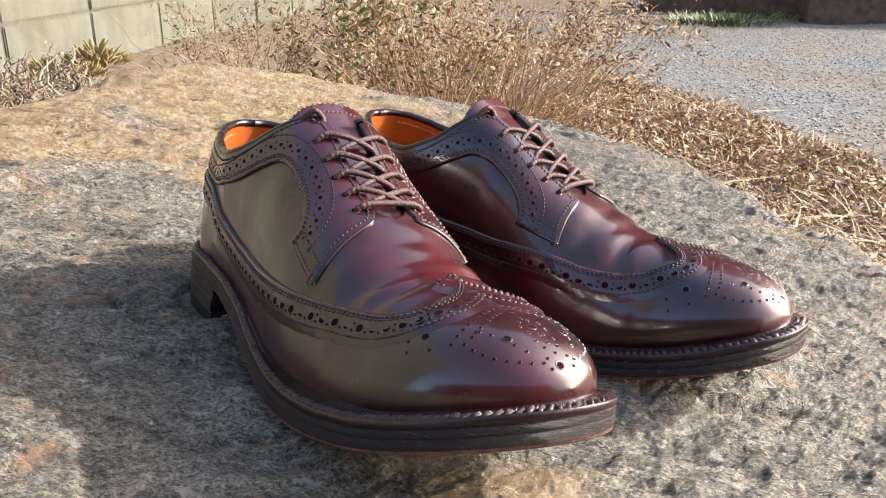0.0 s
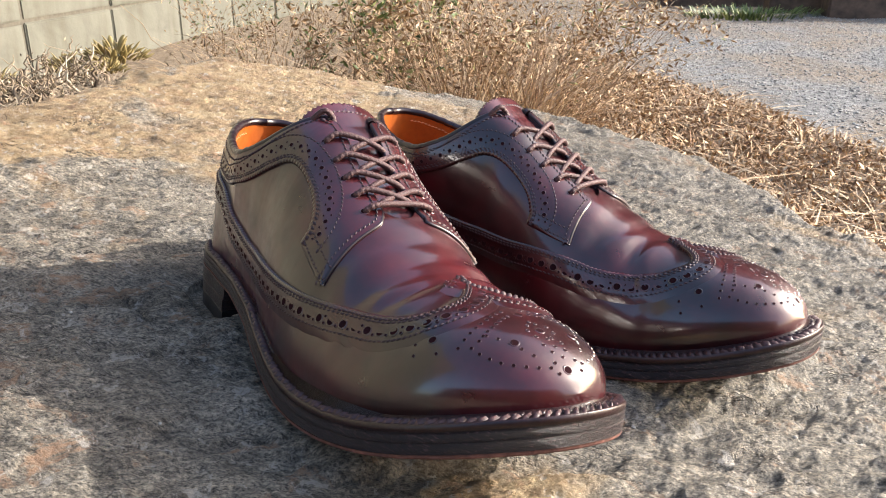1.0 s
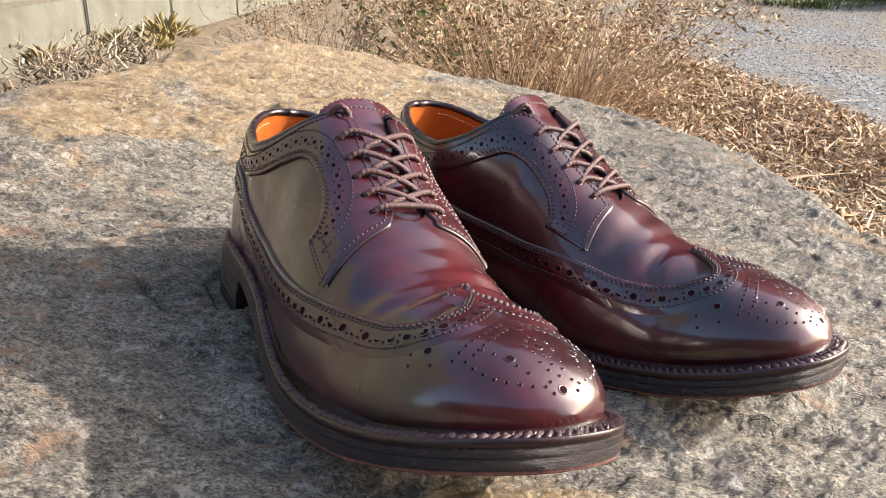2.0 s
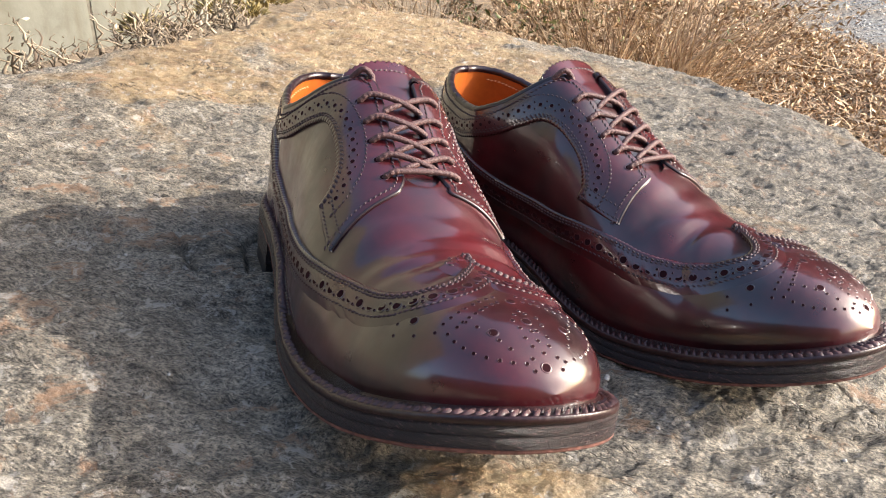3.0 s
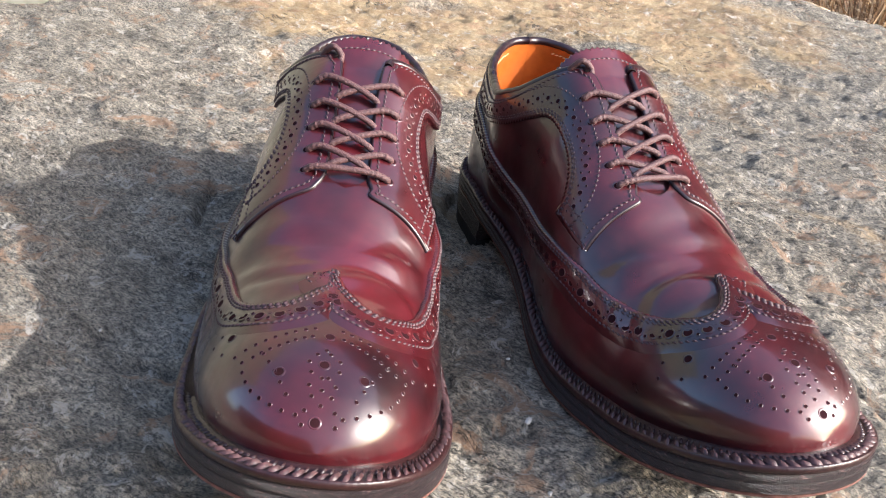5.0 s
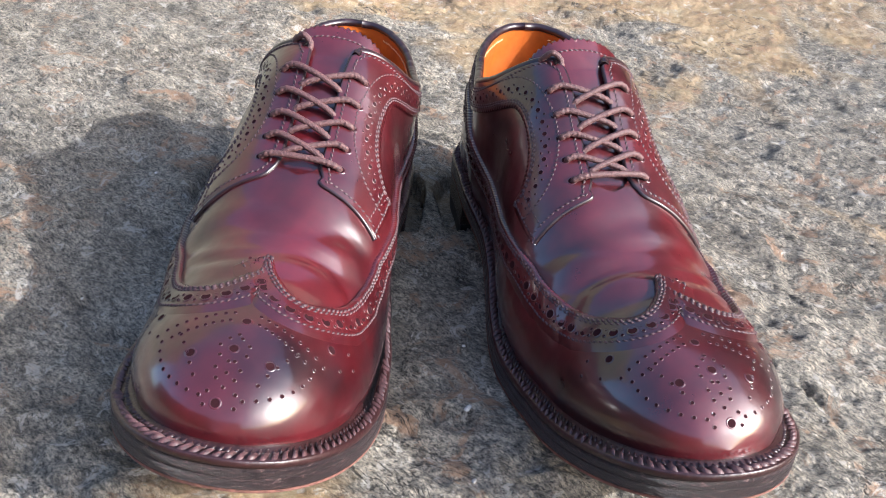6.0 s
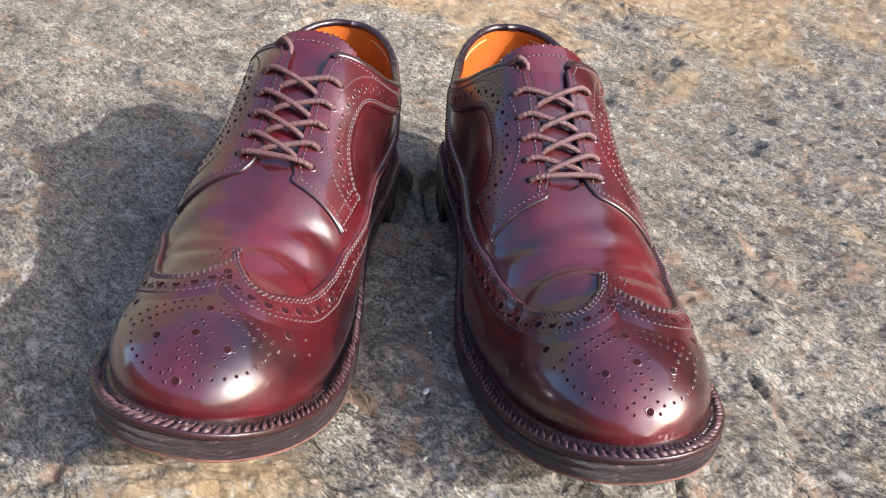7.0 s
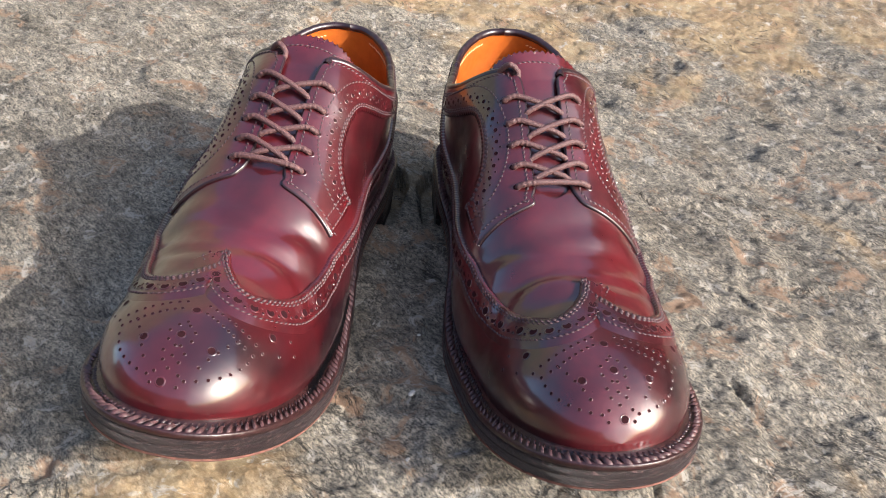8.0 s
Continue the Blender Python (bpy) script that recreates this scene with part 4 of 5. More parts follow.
    md = rims.make("toe_medallion", LEATHER, root, s)
    pits.make("perforation_shade", PIT_SHADE, md, s)
    # --- laces
    def eye(i, side):
        return on_last(EYES[i], side * 0.172, 1.9)

    def over(u, q, off):
        return on_last(u, q, off)
    def lace(points):
        bag = Bag()
        pts = bend(points, 60)
        d = np.r_[0, np.cumsum(np.linalg.norm(np.diff(pts, axis=0), axis=1))]
        tube(bag, pts, 1.45 + 0.10 * np.sin(d * 2.6), 8)
        return bag.make("lace", LACE, root, s)
    for i in range(5):
        for side in (1, -1):
            j = min(i + 1, 4)
            u0, u1 = EYES[i], EYES[j] if i < 4 else EYES[4] + 5
            hi = 3.6 if side < 0 else 2.6
            pts = [on_last(u0, side * 0.172, -0.5), on_last(u0 + 0.3, side * 0.155, 2.4), on_last(u0 + 0.5, side * 0.11, hi)]
            if i < 4:
                pts += [on_last(u0 + 0.35 * (u1 - u0), side * 0.03, hi - 0.6), on_last(u0 + 0.65 * (u1 - u0), -side * 0.06, 1.2), on_last(u0 + 0.85 * (u1 - u0), -side * 0.11, -1.8)]
            else:
                if side > 0:
                    continue
                pts += [on_last(u0 + 0.8, 0.0, 3.4), on_last(u0 + 0.6, 0.10, 3.4), on_last(u0 + 0.4, 0.155, 2.4), on_last(u0, 0.172, -0.5)]
            lace(pts)
    # the ends of the lace turn back into the shoe at the top
    for side in ((-1,) if s > 0 else (1,)):
        u = EYES[0]
        lace([on_last(u - 4, side * 0.13, -2.4), on_last(u - 9, side * 0.10, -1.5), on_last(u - 13, side * 0.085, 1.5), on_last(u - 14.5, side * 0.12, 3.0) + np.array([-1, 0, 2.0]), on_last(u - 15, side * 0.2, -2) + np.array([-4, 0, 1.0]), on_last(u - 16, side * 0.24, -8)])
    # --- welt, sole, heel
    bag = Bag()
    layer(bag, [(-0.7, 0.76, 0), (0.0, 0.79, 0), (0.1, 0.87, 0), (-0.1, 0.96, 0), (-0.7, 1.0, 0), (-4.3, 1.0, -0.3), (-6.5, 1.0, 1.6), (-7.8, 1.0, 2.2), (-9.4, 1.0, 1.9), (-12.0, 1.0, 0.8)])
    welt = bag.make("welt", WELT, root, s)
    st = Bag()
    r = sole_ring(grow=-2.5)
    closed = np.r_[r, r[:1]]
    d = np.r_[0, np.cumsum(np.linalg.norm(np.diff(closed, axis=0), axis=1))]
    at = np.linspace(0, d[-1], int(d[-1] / 3.5))[:-1]
    c = np.c_[np.interp(at, d, closed[:, 0]), np.interp(at, d, closed[:, 1])]
    p = np.c_[c, welt_top(c[:, 0]) + 0.1]
    t = np.roll(p, -1, 0) - np.roll(p, 1, 0)
    t /= np.linalg.norm(t, axis=1, keepdims=True)
    nn = np.broadcast_to([0.0, 0, 1.0], t.shape)
    stitch_row(st, p, t, nn, np.cross(nn, t), length=4.8, wide=1.5, high=1.5, slant=0.8, uneven=0.35)
    st.make("welt_stitching", WELT_THREAD, welt, s)
    # fine wheeling along the storm welt's ridge
    st = Bag()
    r = sole_ring(grow=-5.4)
    closed = np.r_[r, r[:1]]
    d = np.r_[0, np.cumsum(np.linalg.norm(np.diff(closed, axis=0), axis=1))]
    at = np.linspace(0, d[-1], int(d[-1] / 2.4))[:-1]
    c = np.c_[np.interp(at, d, closed[:, 0]), np.interp(at, d, closed[:, 1])]
    p = np.c_[c, welt_top(c[:, 0]) + 0.7]
    t = np.roll(p, -1, 0) - np.roll(p, 1, 0)
    t /= np.linalg.norm(t, axis=1, keepdims=True)
    stitch_row(st, p, t, nn[:1].repeat(len(t), 0), np.cross(nn[:1].repeat(len(t), 0), t), length=2.8, wide=0.9, high=0.8, slant=0.9, uneven=0.3)
    st.make("welt_ridge", WELT, welt, s)
    bag = Bag()
    layer(bag, [(0.0, 0.13, 0), (0.35, 0.2, 0), (0.3, 0.44, 0), (-0.15, 0.47, 0), (0.25, 0.50, 0), (0.2, 0.70, 0), (-0.6, 0.74, 0), (-0.7, 0.76, 0)])
    sole = bag.make("outsole", EDGE, root, s)
    bag = Bag()
    layer(bag, [(-1.1, 0.0, 0), (0.0, 0.03, 0), (0.35, 0.08, 0), (0.1, 0.13, 0)])
    bag.make("worn_edge", BARE, sole, s)
    heel = new("heel")
    heel.parent = root
    for lo, hi, g, mat, nm in ((12.6, 19.6, 0.2, EDGE, "heel_lift"), (5.8, 12.4, 0.0, EDGE, "heel_lift"), (-3.0, 5.6, -0.3, RUBBER, "heel_cap")):
        bag = Bag()
        heel_block(bag, hi, lo, g)
        bag.make(nm, mat, heel, s, smooth=False)
    return root


EYES = (127.5, 138.0, 148.5, 159.0, 169.0)



def frame_of(u, v, n, o):
    m = Matrix((u, v, n)).transposed().to_4x4()
    m.translation = o
    return m


POSE_A = frame_of((0.53176, -0.84517, 0.05407), (0.83939, 0.51748, -0.16626), (0.11254, 0.13380, 0.98460), (-0.13196, 0.49030, -0.01255))
POSE_B = frame_of((0.74797, -0.66359, -0.01388), (0.65937, 0.74528, -0.09897), (0.0760, 0.0648, 0.9950), (-0.05377, 0.56146, -0.02010))
# ---- plants and loose things ----
def blades(name, roots, heights, leans, mat, width=0.003, label="", cat="", bends=3, droop=0.5, kind="stuff"):
    """Thin curved blades: roots (n, 3), their heights and the ways they lean."""
    n = len(roots)
    side = np.stack([-leans[:, 1], leans[:, 0], np.zeros(n)], 1)
    nrm = np.linalg.norm(side, axis=1, keepdims=True) + 1e-9
    side = side / nrm
    spin = RNG.rand(n, 1) * 1.2 - 0.6
    side = side + np.c_[np.zeros((n, 2)), spin]
    rows = []
    for k in range(bends + 1):
        f = k / bends
        p = roots + np.c_[leans[:, :2] * (heights * (f * 0.5 + droop * f * f))[:, None], (heights * (f - 0.35 * droop * f * f * np.linalg.norm(leans[:, :2], axis=1)))]
        wd = width * (1 - 0.8 * f)
        wdv = np.broadcast_to(wd, (n,))[:, None]
        rows += [p - side * wdv / 2, p + side * wdv / 2]
    v = np.stack(rows, 1)
    m = 2 * (bends + 1)
    base = np.arange(n)[:, None] * m
    q = np.concatenate([np.stack([base[:, 0] + 2 * k, base[:, 0] + 2 * k + 1, base[:, 0] + 2 * k + 3, base[:, 0] + 2 * k + 2], 1) for k in range(bends)])
    return tagged(fast_mesh(name, v.reshape(-1, 3), q, mat, smooth=False), label, cat, kind=kind)


def gravel_edge(y):
    """Where the straw ends and the grit begins."""
    return np.interp(y, [0.5, 1.2, 1.63, 2.0, 2.33, 2.7, 3.77, 6], [1.0, 0.95, 0.90, 0.85, 0.74, 0.51, 0.38, 0.3])


def build_straw():
    n = 40000
    x, y = RNG.uniform(-0.5, 1.15, n), RNG.uniform(0.0, 3.4, n)
    f = rock_reach(x, y)
    edge = gravel_edge(y)
    ok = (f > 1.02) & (x < edge + 0.10 * (fbm(x * 5, y * 5, 2, 5) - 0.5)) & (x > -0.35)
    ok &= RNG.rand(n) < np.clip(1.9 - 1.2 * (y > 2.4) - 0.4 * fbm(x * 3, y * 3, 2, 15), 0, 1)
    x, y = x[ok], y[ok]
    z = ground_height(x, y)
    clump = fbm(x * 9, y * 9, 3, 25)
    mound = 0.10 * np.exp(-((rock_reach(x, y) - 1.12) / 0.22) ** 2) * (0.5 + clump)
    h = (0.022 + 0.034 * RNG.rand(len(x))) * (0.5 + 1.0 * clump)
    a = RNG.rand(len(x)) * 2 * math.pi
    lean = np.stack([np.cos(a), np.sin(a), 0 * a], 1) * (0.5 + 2.0 * RNG.rand(len(x), 1))
    roots = np.stack([x, y, z + mound * RNG.rand(len(x)) ** 0.7 - 0.005], 1)
    blades("dry_grass", roots, h, lean, STRAW, 0.0055, "dead straw-coloured grass along the boulder's edge", "grass", droop=0.8)
    # curled dead leaves among it
    n = 60000
    x, y = RNG.uniform(-0.35, 1.1, n), RNG.uniform(0.2, 3.0, n)
    ok = (rock_reach(x, y) > 1.02) & (x < gravel_edge(y) + 0.1 * (fbm(x * 5, y * 5, 2, 5) - 0.5)) & (x > -0.3)
    x, y = x[ok], y[ok]
    z = ground_height(x, y) + 0.10 * np.exp(-((rock_reach(x, y) - 1.12) / 0.22) ** 2) * (0.5 + fbm(x * 9, y * 9, 3, 25)) + 0.02 * RNG.rand(len(x))
    tagged(leaf_mesh("dead_leaves", np.stack([x, y, z], 1), 0.008 + 0.012 * RNG.rand(len(x)), STRAW, None, 0.9), "crisp curled dead leaves beside the boulder", "leaves", kind="stuff")
    # longer stalks near the boulder
    n = 160
    x, y = RNG.uniform(-0.3, 0.9, n), RNG.uniform(0.3, 2.4, n)
    f = rock_reach(x, y)
    ok = (f > 1.03) & (f < 1.35) & (x > -0.2)
    x, y = x[ok], y[ok]
    a = RNG.rand(len(x)) * 2 * math.pi
    lean = np.stack([np.cos(a), np.sin(a), 0 * a], 1) * (0.2 + 0.9 * RNG.rand(len(x), 1))
    blades("dry_stalks", np.stack([x, y, ground_height(x, y)], 1), 0.12 + 0.14 * RNG.rand(len(x)), lean, STRAW, 0.003, "long dead grass stalks beside the boulder", "grass", bends=4, droop=0.5)


def build_gravel():
    n = 60000
    x, y = RNG.uniform(0.3, 4.2, n), RNG.uniform(0.8, 5.2, n)
    ok = (x > gravel_edge(y) + 0.12 * (fbm(x * 4, y * 4, 2, 8) - 0.5) - 0.04) & (RNG.rand(n) < np.clip(1.25 - 0.12 * y, 0.3, 1))
    x, y = x[ok], y[ok]
    r = 0.0025 + 0.0045 * RNG.rand(len(x)) ** 2
    base = np.array([(1, 0, 0), (-1, 0, 0), (0, 1, 0), (0, -1, 0), (0, 0, 1), (0, 0, -1)], float)
    jit = base[None] + 0.45 * (RNG.rand(len(x), 6, 3) - 0.5)
    v = jit * (r[:, None, None] * np.array([1, 1, 0.35])) + np.stack([x, y, ground_height(x, y) + r * 0.2], 1)[:, None]
    tri = np.array([(0, 2, 4), (2, 1, 4), (1, 3, 4), (3, 0, 4), (2, 0, 5), (1, 2, 5), (3, 1, 5), (0, 3, 5)])
    q = (np.arange(len(x))[:, None, None] * 6 + tri).reshape(-1, 3)
    tagged(fast_mesh("gravel", v.reshape(-1, 3), q, GRAVEL, smooth=False), "loose blue-grey crushed gravel on the yard", "gravel", kind="stuff")


def leaf_mesh(name, spots, sizes, mat, parent=None, curl=0.3):
    """Many small pointed leaves, each folded along its rib."""
    n = len(spots)
    a, b = RNG.rand(n) * 2 * math.pi, RNG.rand(n) * 1.6 - 0.5
    d = np.stack([np.cos(a) * np.cos(b), np.sin(a) * np.cos(b), np.sin(b)], 1)
    s = np.cross(d, RNG.rand(n, 3) - 0.5)
    s /= np.linalg.norm(s, axis=1, keepdims=True) + 1e-9
    up = np.cross(s, d)
    L = sizes[:, None]
    pts = [spots, spots + d * L * 0.45 + s * L * 0.17 + up * L * curl * 0.3, spots + d * L + up * L * curl * 0.25, spots + d * L * 0.45 - s * L * 0.17 + up * L * curl * 0.3, spots + d * L * 0.5 - up * L * 0.05]
    v = np.stack(pts, 1).reshape(-1, 3)
    k = np.arange(n)[:, None] * 5
    q = np.concatenate([k + np.array([[0, 1, 4]]), k + np.array([[1, 2, 4]]), k + np.array([[4, 2, 3]]), k + np.array([[0, 4, 3]])])
    ob = fast_mesh(name, v, q, mat, smooth=False)
    ob.parent = parent
    return tagged(ob, kind="stuff")


def stems(name, roots, tips, r, mat, parent=None, wob=0.03, sides=5):
    V, Q = [], []
    for p0, p1 in zip(roots, tips):
        n = 7
        f = np.linspace(0, 1, n)[:, None]
        w = np.cumsum((RNG.rand(n, 3) - 0.5) * wob, 0) * np.array([1, 1, 0.35])
        c = p0 + (p1 - p0) * f + w - w[0]
        for k in range(n):
            for a in range(sides):
                t = 2 * math.pi * a / sides
                rr = r * (1.05 - 0.75 * k / (n - 1))
                V.append((c[k, 0] + rr * math.cos(t), c[k, 1] + rr * math.sin(t), c[k, 2]))
        b = len(V) - n * sides
        Q += [[b + i for i in f4] for f4 in grid_faces(n, sides, close_v=True, flip=True)]
    ob = fast_mesh(name, V, Q, mat)
    ob.parent = parent
    return tagged(ob, kind="stuff")


def build_shrub(at, spread, height, count, leaf_n, leaf_size, label, green=0.35, lean=(0, 0)):
    root = new("shrub")
    tagged(root, label, "shrub")
    at = np.array([at[0], at[1], ground_height(at[0], at[1])])
    a, r = RNG.rand(count) * 2 * math.pi, np.sqrt(RNG.rand(count))
    p0 = at + np.stack([np.cos(a) * r * spread[0] * 0.6, np.sin(a) * r * spread[1] * 0.6, 0 * a], 1)
    h = height * (0.45 + 0.55 * RNG.rand(count))
    p1 = p0 + np.stack([np.cos(a) * r * spread[0] * 0.8 + lean[0] * h, np.sin(a) * r * spread[1] * 0.8 + lean[1] * h, h], 1)
    stems("stem", p0, p1, 0.0017, TWIG, root, 0.045)
    # side twigs
    k = RNG.randint(0, count, count * 3)
    f = 0.25 + 0.7 * RNG.rand(count * 3, 1)
    q0 = p0[k] + (p1[k] - p0[k]) * f
    q1 = q0 + (RNG.rand(count * 3, 3) - [0.5, 0.5, 0.2]) * [0.16, 0.16, 0.14]
    stems("twig", q0, q1, 0.0010, TWIG, root, 0.02, 4)
    for nm, mat, part in (("leaves", LEAF_DRY, 1 - green), ("leaves", LEAF_GREEN, green)):
        m = int(leaf_n * part)
        k = RNG.randint(0, count * 3, m)
        s = q0[k] + (q1[k] - q0[k]) * RNG.rand(m, 1) + (RNG.rand(m, 3) - 0.5) * 0.05
        leaf_mesh(nm, s, leaf_size * (0.5 + 0.8 * RNG.rand(m)), mat, root)
    return root


def leaf_meshes():
    """Four shapes of a withered fleshy leaf, one unit long."""
    out = []
    for k in range(4):
        bag = Bag()
        f = np.linspace(0, 1, 7)[:, None]
        pts = np.array([0, 0, 1.0]) * f + np.array([0.12 + 0.12 * k, 0.04 * k, 0]) * f * f
        tube(bag, pts, 0.27 * np.array([0.5, 0.85, 1.1, 1.15, 1.0, 0.65, 0.12]), 7, flat=0.45, up=np.array([1.0, 0, 0]))
        me = bpy.data.meshes.new("leaf")
        me.from_pydata(bag.v, [], bag.f)
        me.shade_smooth()
        me.materials.append(SUCCULENT)
        out.append(me)
    return out


LEAVES = leaf_meshes()


def build_rosette(at, size, label):
    """A low mat of fleshy, withered leaves that point upwards."""
    root = new("succulent")
    root.location = at
    tagged(root, label, "plant", "low plants along the boulder")
    for k in range(110):
        ob = new("leaf", LEAVES[k % 4])
        ob.parent = root
        r = size * 0.8 * math.sqrt(RNG.rand())
        a = RNG.rand() * 2 * math.pi
        L = size * (0.26 + 0.26 * RNG.rand()) * (1.25 - 0.6 * r / size)
        up = size * 0.55 * RNG.rand() * (1 - r / size)
        ob.matrix_local = Matrix.Translation((r * math.cos(a), r * math.sin(a), up - 0.1 * L)) @ Euler((0, 0.1 + 0.8 * r / size + 0.4 * RNG.rand(), a + RNG.rand() - 0.5)).to_matrix().to_4x4() @ Matrix.Diagonal((L * 0.55, L * 0.55, L, 1))
    return root


def build_litter():
    n = 3600
    y = RNG.uniform(0.45, 1.75, n)
    x = RNG.uniform(-1.15, -0.40, n)
    f = rock_reach(x, y)
    ok = (f > 0.985) & (f < 1.30)
    x, y = x[ok], y[ok]
    z = np.maximum(ground_height(x, y), -0.02 - 0.45 * (rock_reach(x, y) - 1)) + 0.03 * RNG.rand(len(x))
    a = RNG.rand(len(x)) * 2 * math.pi
    lean = np.stack([np.cos(a), np.sin(a), 0 * a], 1) * (0.3 + 1.6 * RNG.rand(len(x), 1))
    blades("dead_stems", np.stack([x, y, z], 1), 0.006 + 0.012 * RNG.rand(len(x)), lean, DEAD, 0.0024, "withered grey-brown creeper along the boulder's edge", "plant", droop=0.9)


def build_creeper(at, spread, count, label):
    """Gnarled, dried runners that curl over one another at the boulder's foot."""
    root = new("creeper")
    tagged(root, label, "plant", "low plants along the boulder")
    at = np.array(at)
    p0 = at + (RNG.rand(count, 3) - 0.5) * [2 * spread, 2 * spread, 0.02]
    p1 = p0 + (RNG.rand(count, 3) - [0.5, 0.5, 0.15]) * [0.09, 0.09, 0.06]
    stems("runner", p0, p1, 0.0030, DEAD, root, 0.022, 6)
    k = RNG.randint(0, count, count * 3)
    q0 = p0[k] + (p1[k] - p0[k]) * RNG.rand(count * 3, 1)
    stems("twig", q0, q0 + (RNG.rand(count * 3, 3) - [0.5, 0.5, 0.2]) * 0.035, 0.0014, DEAD, root, 0.010, 5)
    spots = q0 + (RNG.rand(count * 3, 3) - 0.5) * 0.03
    leaf_mesh("leaves", spots, 0.006 + 0.007 * RNG.rand(count * 3), DEAD, root, 0.9)


def build_tuft(at, spread, height, count, label):
    """A thick tuft of dead grass that arches outwards."""
    a, r = RNG.rand(count) * 2 * math.pi, np.sqrt(RNG.rand(count))
    x, y = at[0] + spread * r * np.cos(a), at[1] + spread * r * np.sin(a)
    a = a + 1.6 * (RNG.rand(count) - 0.5)
    lean = np.stack([np.cos(a), np.sin(a), 0 * a], 1) * (0.15 + 1.1 * RNG.rand(count, 1) * (0.4 + r[:, None]))
    blades("grass_tuft", np.stack([x, y, ground_height(x, y)], 1), height * (0.35 + 0.65 * RNG.rand(count)), lean, STRAW, 0.0034, label, "grass", bends=5, droop=0.75)


def build_yard():
    # sleepers that edge the yard
    def sleeper(at, turn, size):
        bm = bmesh.new()
        bmesh.ops.create_cube(bm, size=1)
        bmesh.ops.scale(bm, vec=size, verts=bm.verts)
        bmesh.ops.bevel(bm, geom=bm.edges[:], offset=0.008, segments=2, affect="EDGES")
        me = bpy.data.meshes.new("timber_sleeper")
        bm.to_mesh(me)
        bm.free()
        me.materials.append(TIMBER)
        ob = new("timber_sleeper", me)
        ob.matrix_world = pose(*at, 0, 0, turn)
        tagged(ob, "weathered dark brown timber sleeper edging the yard", "timber", "timber edging")
    z = -0.27
    sleeper((1.62, 4.86, z + 0.05), -14, (0.95, 0.12, 0.14))
    sleeper((2.12, 4.28, z + 0.11), -6, (0.62, 0.14, 0.24))
    sleeper((2.78, 4.22, z + 0.11), -6, (0.66, 0.14, 0.24))
    sleeper((2.45, 4.45, z + 0.06), -6, (1.7, 0.14, 0.14))
    n = 420
    a, r = RNG.rand(n) * 2 * math.pi, np.sqrt(RNG.rand(n))
    x, y = 1.46 + 0.34 * r * np.cos(a), 4.35 + 0.20 * r * np.sin(a)
    lean = np.stack([np.cos(a), np.sin(a), 0 * a], 1) * (0.3 + 0.9 * RNG.rand(n, 1))
    blades("green_grass", np.stack([x, y, ground_height(x, y)], 1), 0.02 + 0.03 * RNG.rand(n), lean, LEAF_GREEN, 0.010, "small tuft of fresh green grass", "grass", droop=0.6)
    # a strip of blue sheeting on the soil
    bag = Bag()
    g = [[(1.08 + 0.055 * i, 5.15 + 0.04 * j + 0.01 * math.sin(i), -0.262 + 0.008 * math.sin(2.1 * i + j)) for j in range(4)] for i in range(6)]
    bag.add(np.array(g).reshape(-1, 3), grid_faces(6, 4))
    ob = mesh_object("tarpaulin", bag.v, bag.f, BLUE)
    solid = ob.modifiers.new("solid", "SOLIDIFY")
    solid.thickness = 0.004
    tagged(ob, "scrap of faded blue sheeting on the soil", "sheet")


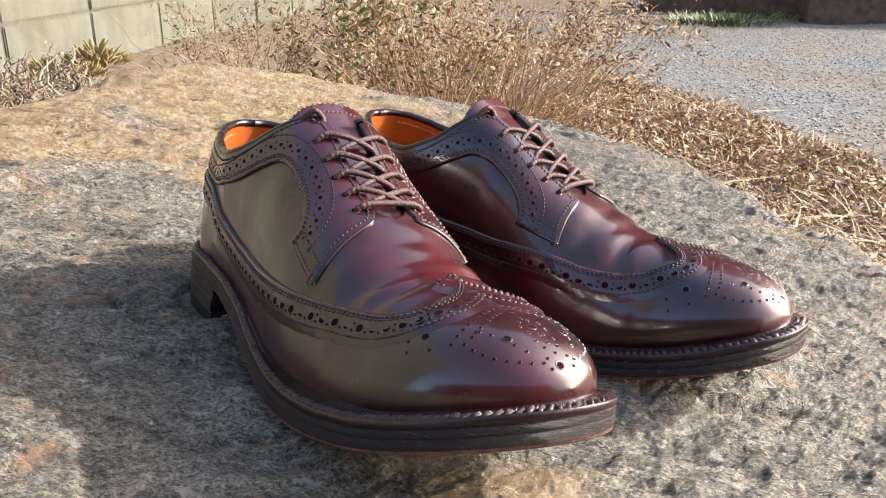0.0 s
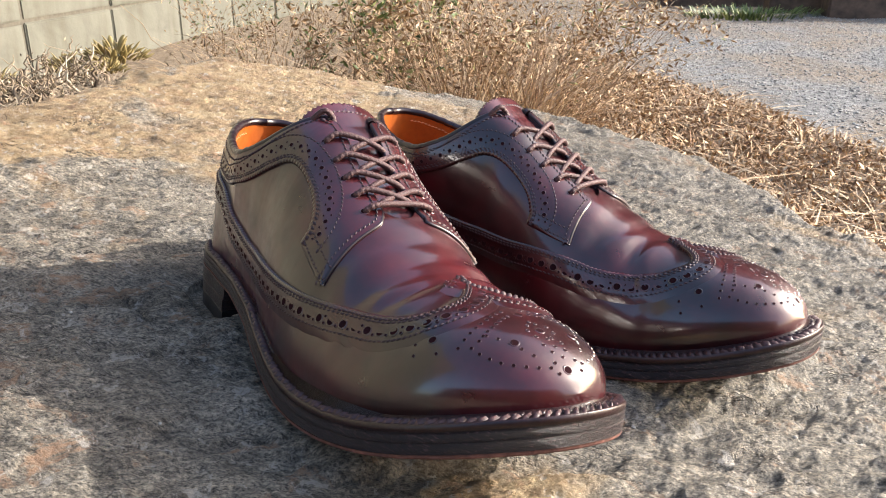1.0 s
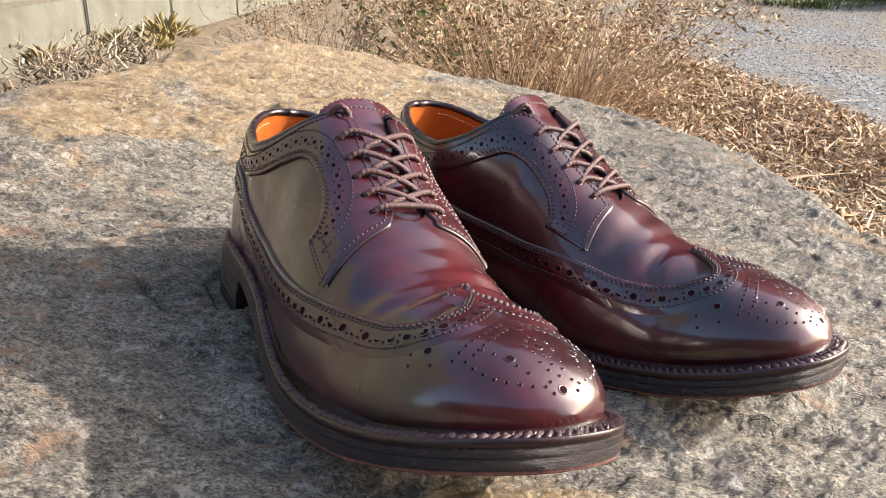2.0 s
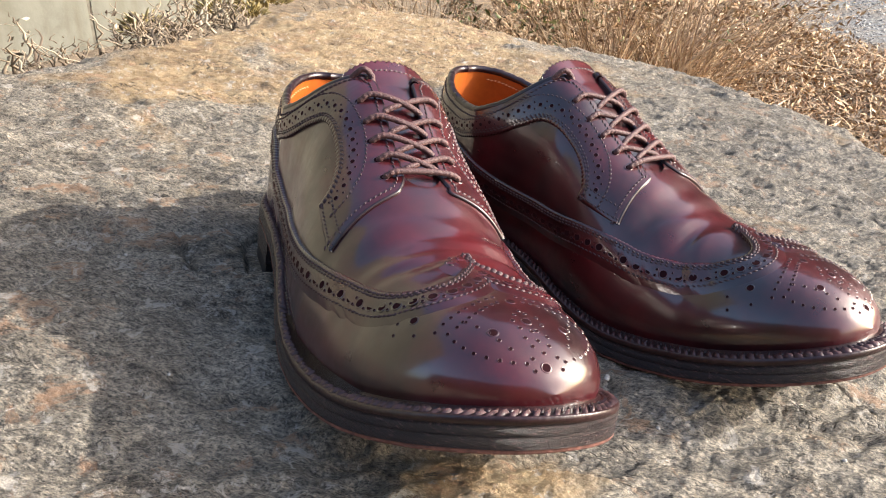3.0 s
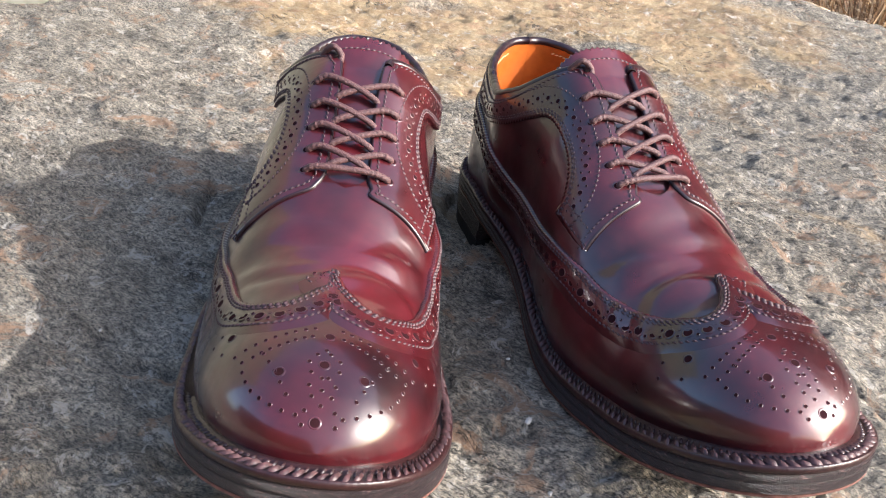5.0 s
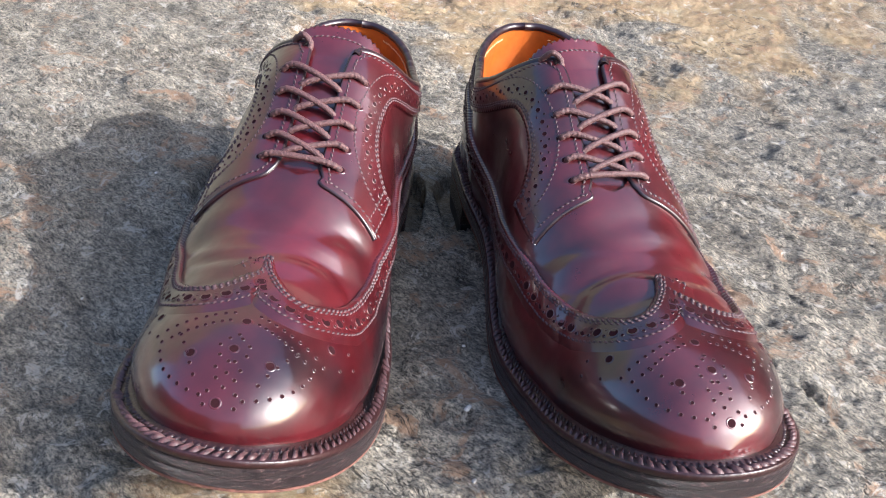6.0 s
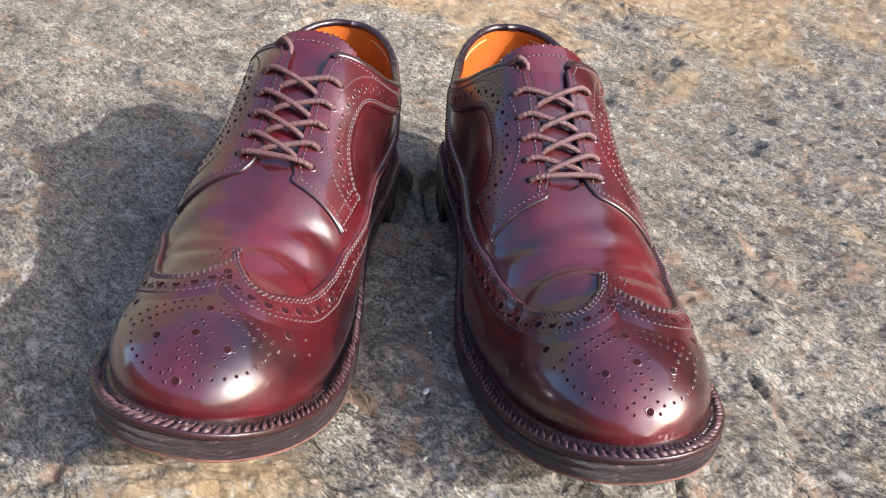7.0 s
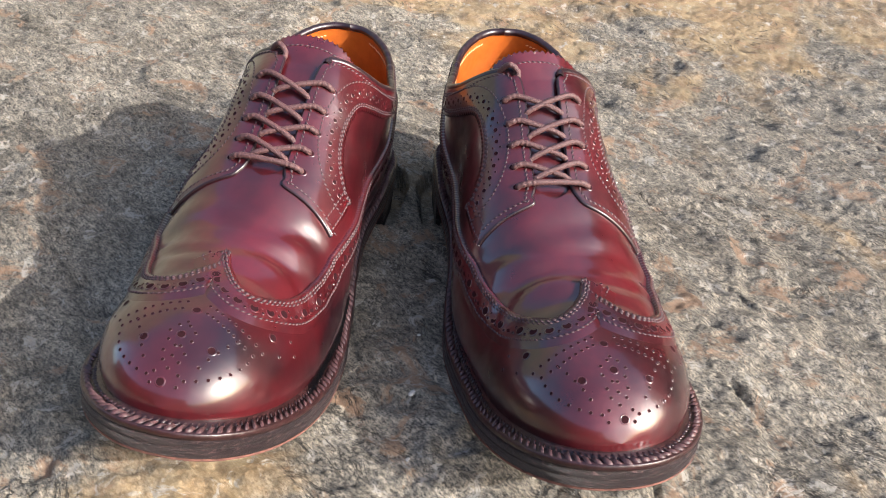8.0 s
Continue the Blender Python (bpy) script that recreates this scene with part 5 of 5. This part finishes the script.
def build_pebbles():
    for x, y, r in ((0.062, 0.362, 0.0032), (0.085, 0.335, 0.0024), (0.035, 0.395, 0.0018), (0.16, 0.335, 0.0022), (-0.12, 0.30, 0.0020), (-0.20, 0.40, 0.0022), (0.23, 0.52, 0.0026), (-0.15, 0.56, 0.0030), (0.02, 0.60, 0.0022), (0.19, 0.66, 0.0024)):
        bm = bmesh.new()
        bmesh.ops.create_icosphere(bm, subdivisions=2, radius=r * 0.62)
        for v in bm.verts:
            v.co *= 0.75 + 0.5 * noise.noise(v.co * 400 + Vector((x * 90, y * 70, 0)))
            v.co.z *= 0.6
        me = bpy.data.meshes.new("pebble")
        bm.to_mesh(me)
        bm.free()
        me.materials.append(PEBBLE)
        ob = new("pebble", me)
        z = foot_limit(np.array([x]), np.array([y]), rock_height(np.array([x]), np.array([y])))
        ob.location = (x, y, float(z[0]) + r * 0.2)
        tagged(ob, "tiny pale stone chip lying on the boulder", "pebble", "chips on the boulder")

build_ground()
build_wall()
build_rock()
SHOE_LABEL = "polished oxblood longwing brogue with laces, on the rock"
build_shoe("shoe", 1, POSE_A, SHOE_LABEL)
build_shoe("shoe", -1, POSE_B, SHOE_LABEL)
build_straw()
build_gravel()
build_litter()
build_shrub((-0.17, 2.02), (0.17, 0.2), 0.46, 30, 2300, 0.022, "half-dead shrub with brown twigs and yellow-green leaves", 0.28)
build_shrub((0.14, 2.00), (0.30, 0.26), 0.44, 60, 4200, 0.017, "dry bush of pale brown twigs and dead leaves", 0.04, (0.15, -0.1))
build_shrub((-0.50, 2.14), (0.22, 0.2), 0.36, 24, 1300, 0.012, "thin dry weeds with seed heads beside the wall", 0.1)
for x, y, spread, h, n in ((0.02, 1.80, 0.14, 0.34, 420), (0.16, 1.86, 0.12, 0.30, 260), (-0.36, 1.90, 0.13, 0.22, 260), (-0.50, 1.86, 0.11, 0.13, 240), (-0.30, 1.74, 0.10, 0.10, 240), (-0.12, 1.72, 0.10, 0.14, 240)):
    build_tuft((x, y), spread, h, n, "arching tuft of dead straw-coloured grass behind the boulder")
for x, y, z, sz in ((-0.60, 1.50, -0.045, 0.060), (-0.67, 1.46, -0.055, 0.045), (-0.57, 1.38, -0.045, 0.036), (-0.66, 1.20, -0.04, 0.045)):
    build_rosette((x, y, z), sz, "low succulent with olive and rust-tipped fleshy leaves")
for x, y, z, spread, n in ((-0.58, 1.15, -0.035, 0.05, 30), (-0.56, 1.03, -0.03, 0.05, 26), (-0.57, 1.27, -0.04, 0.04, 20), (-0.64, 0.92, -0.04, 0.06, 20)):
    build_creeper((x, y, z), spread, n, "gnarled dried brown runners at the boulder's edge")
build_yard()
build_pebbles()
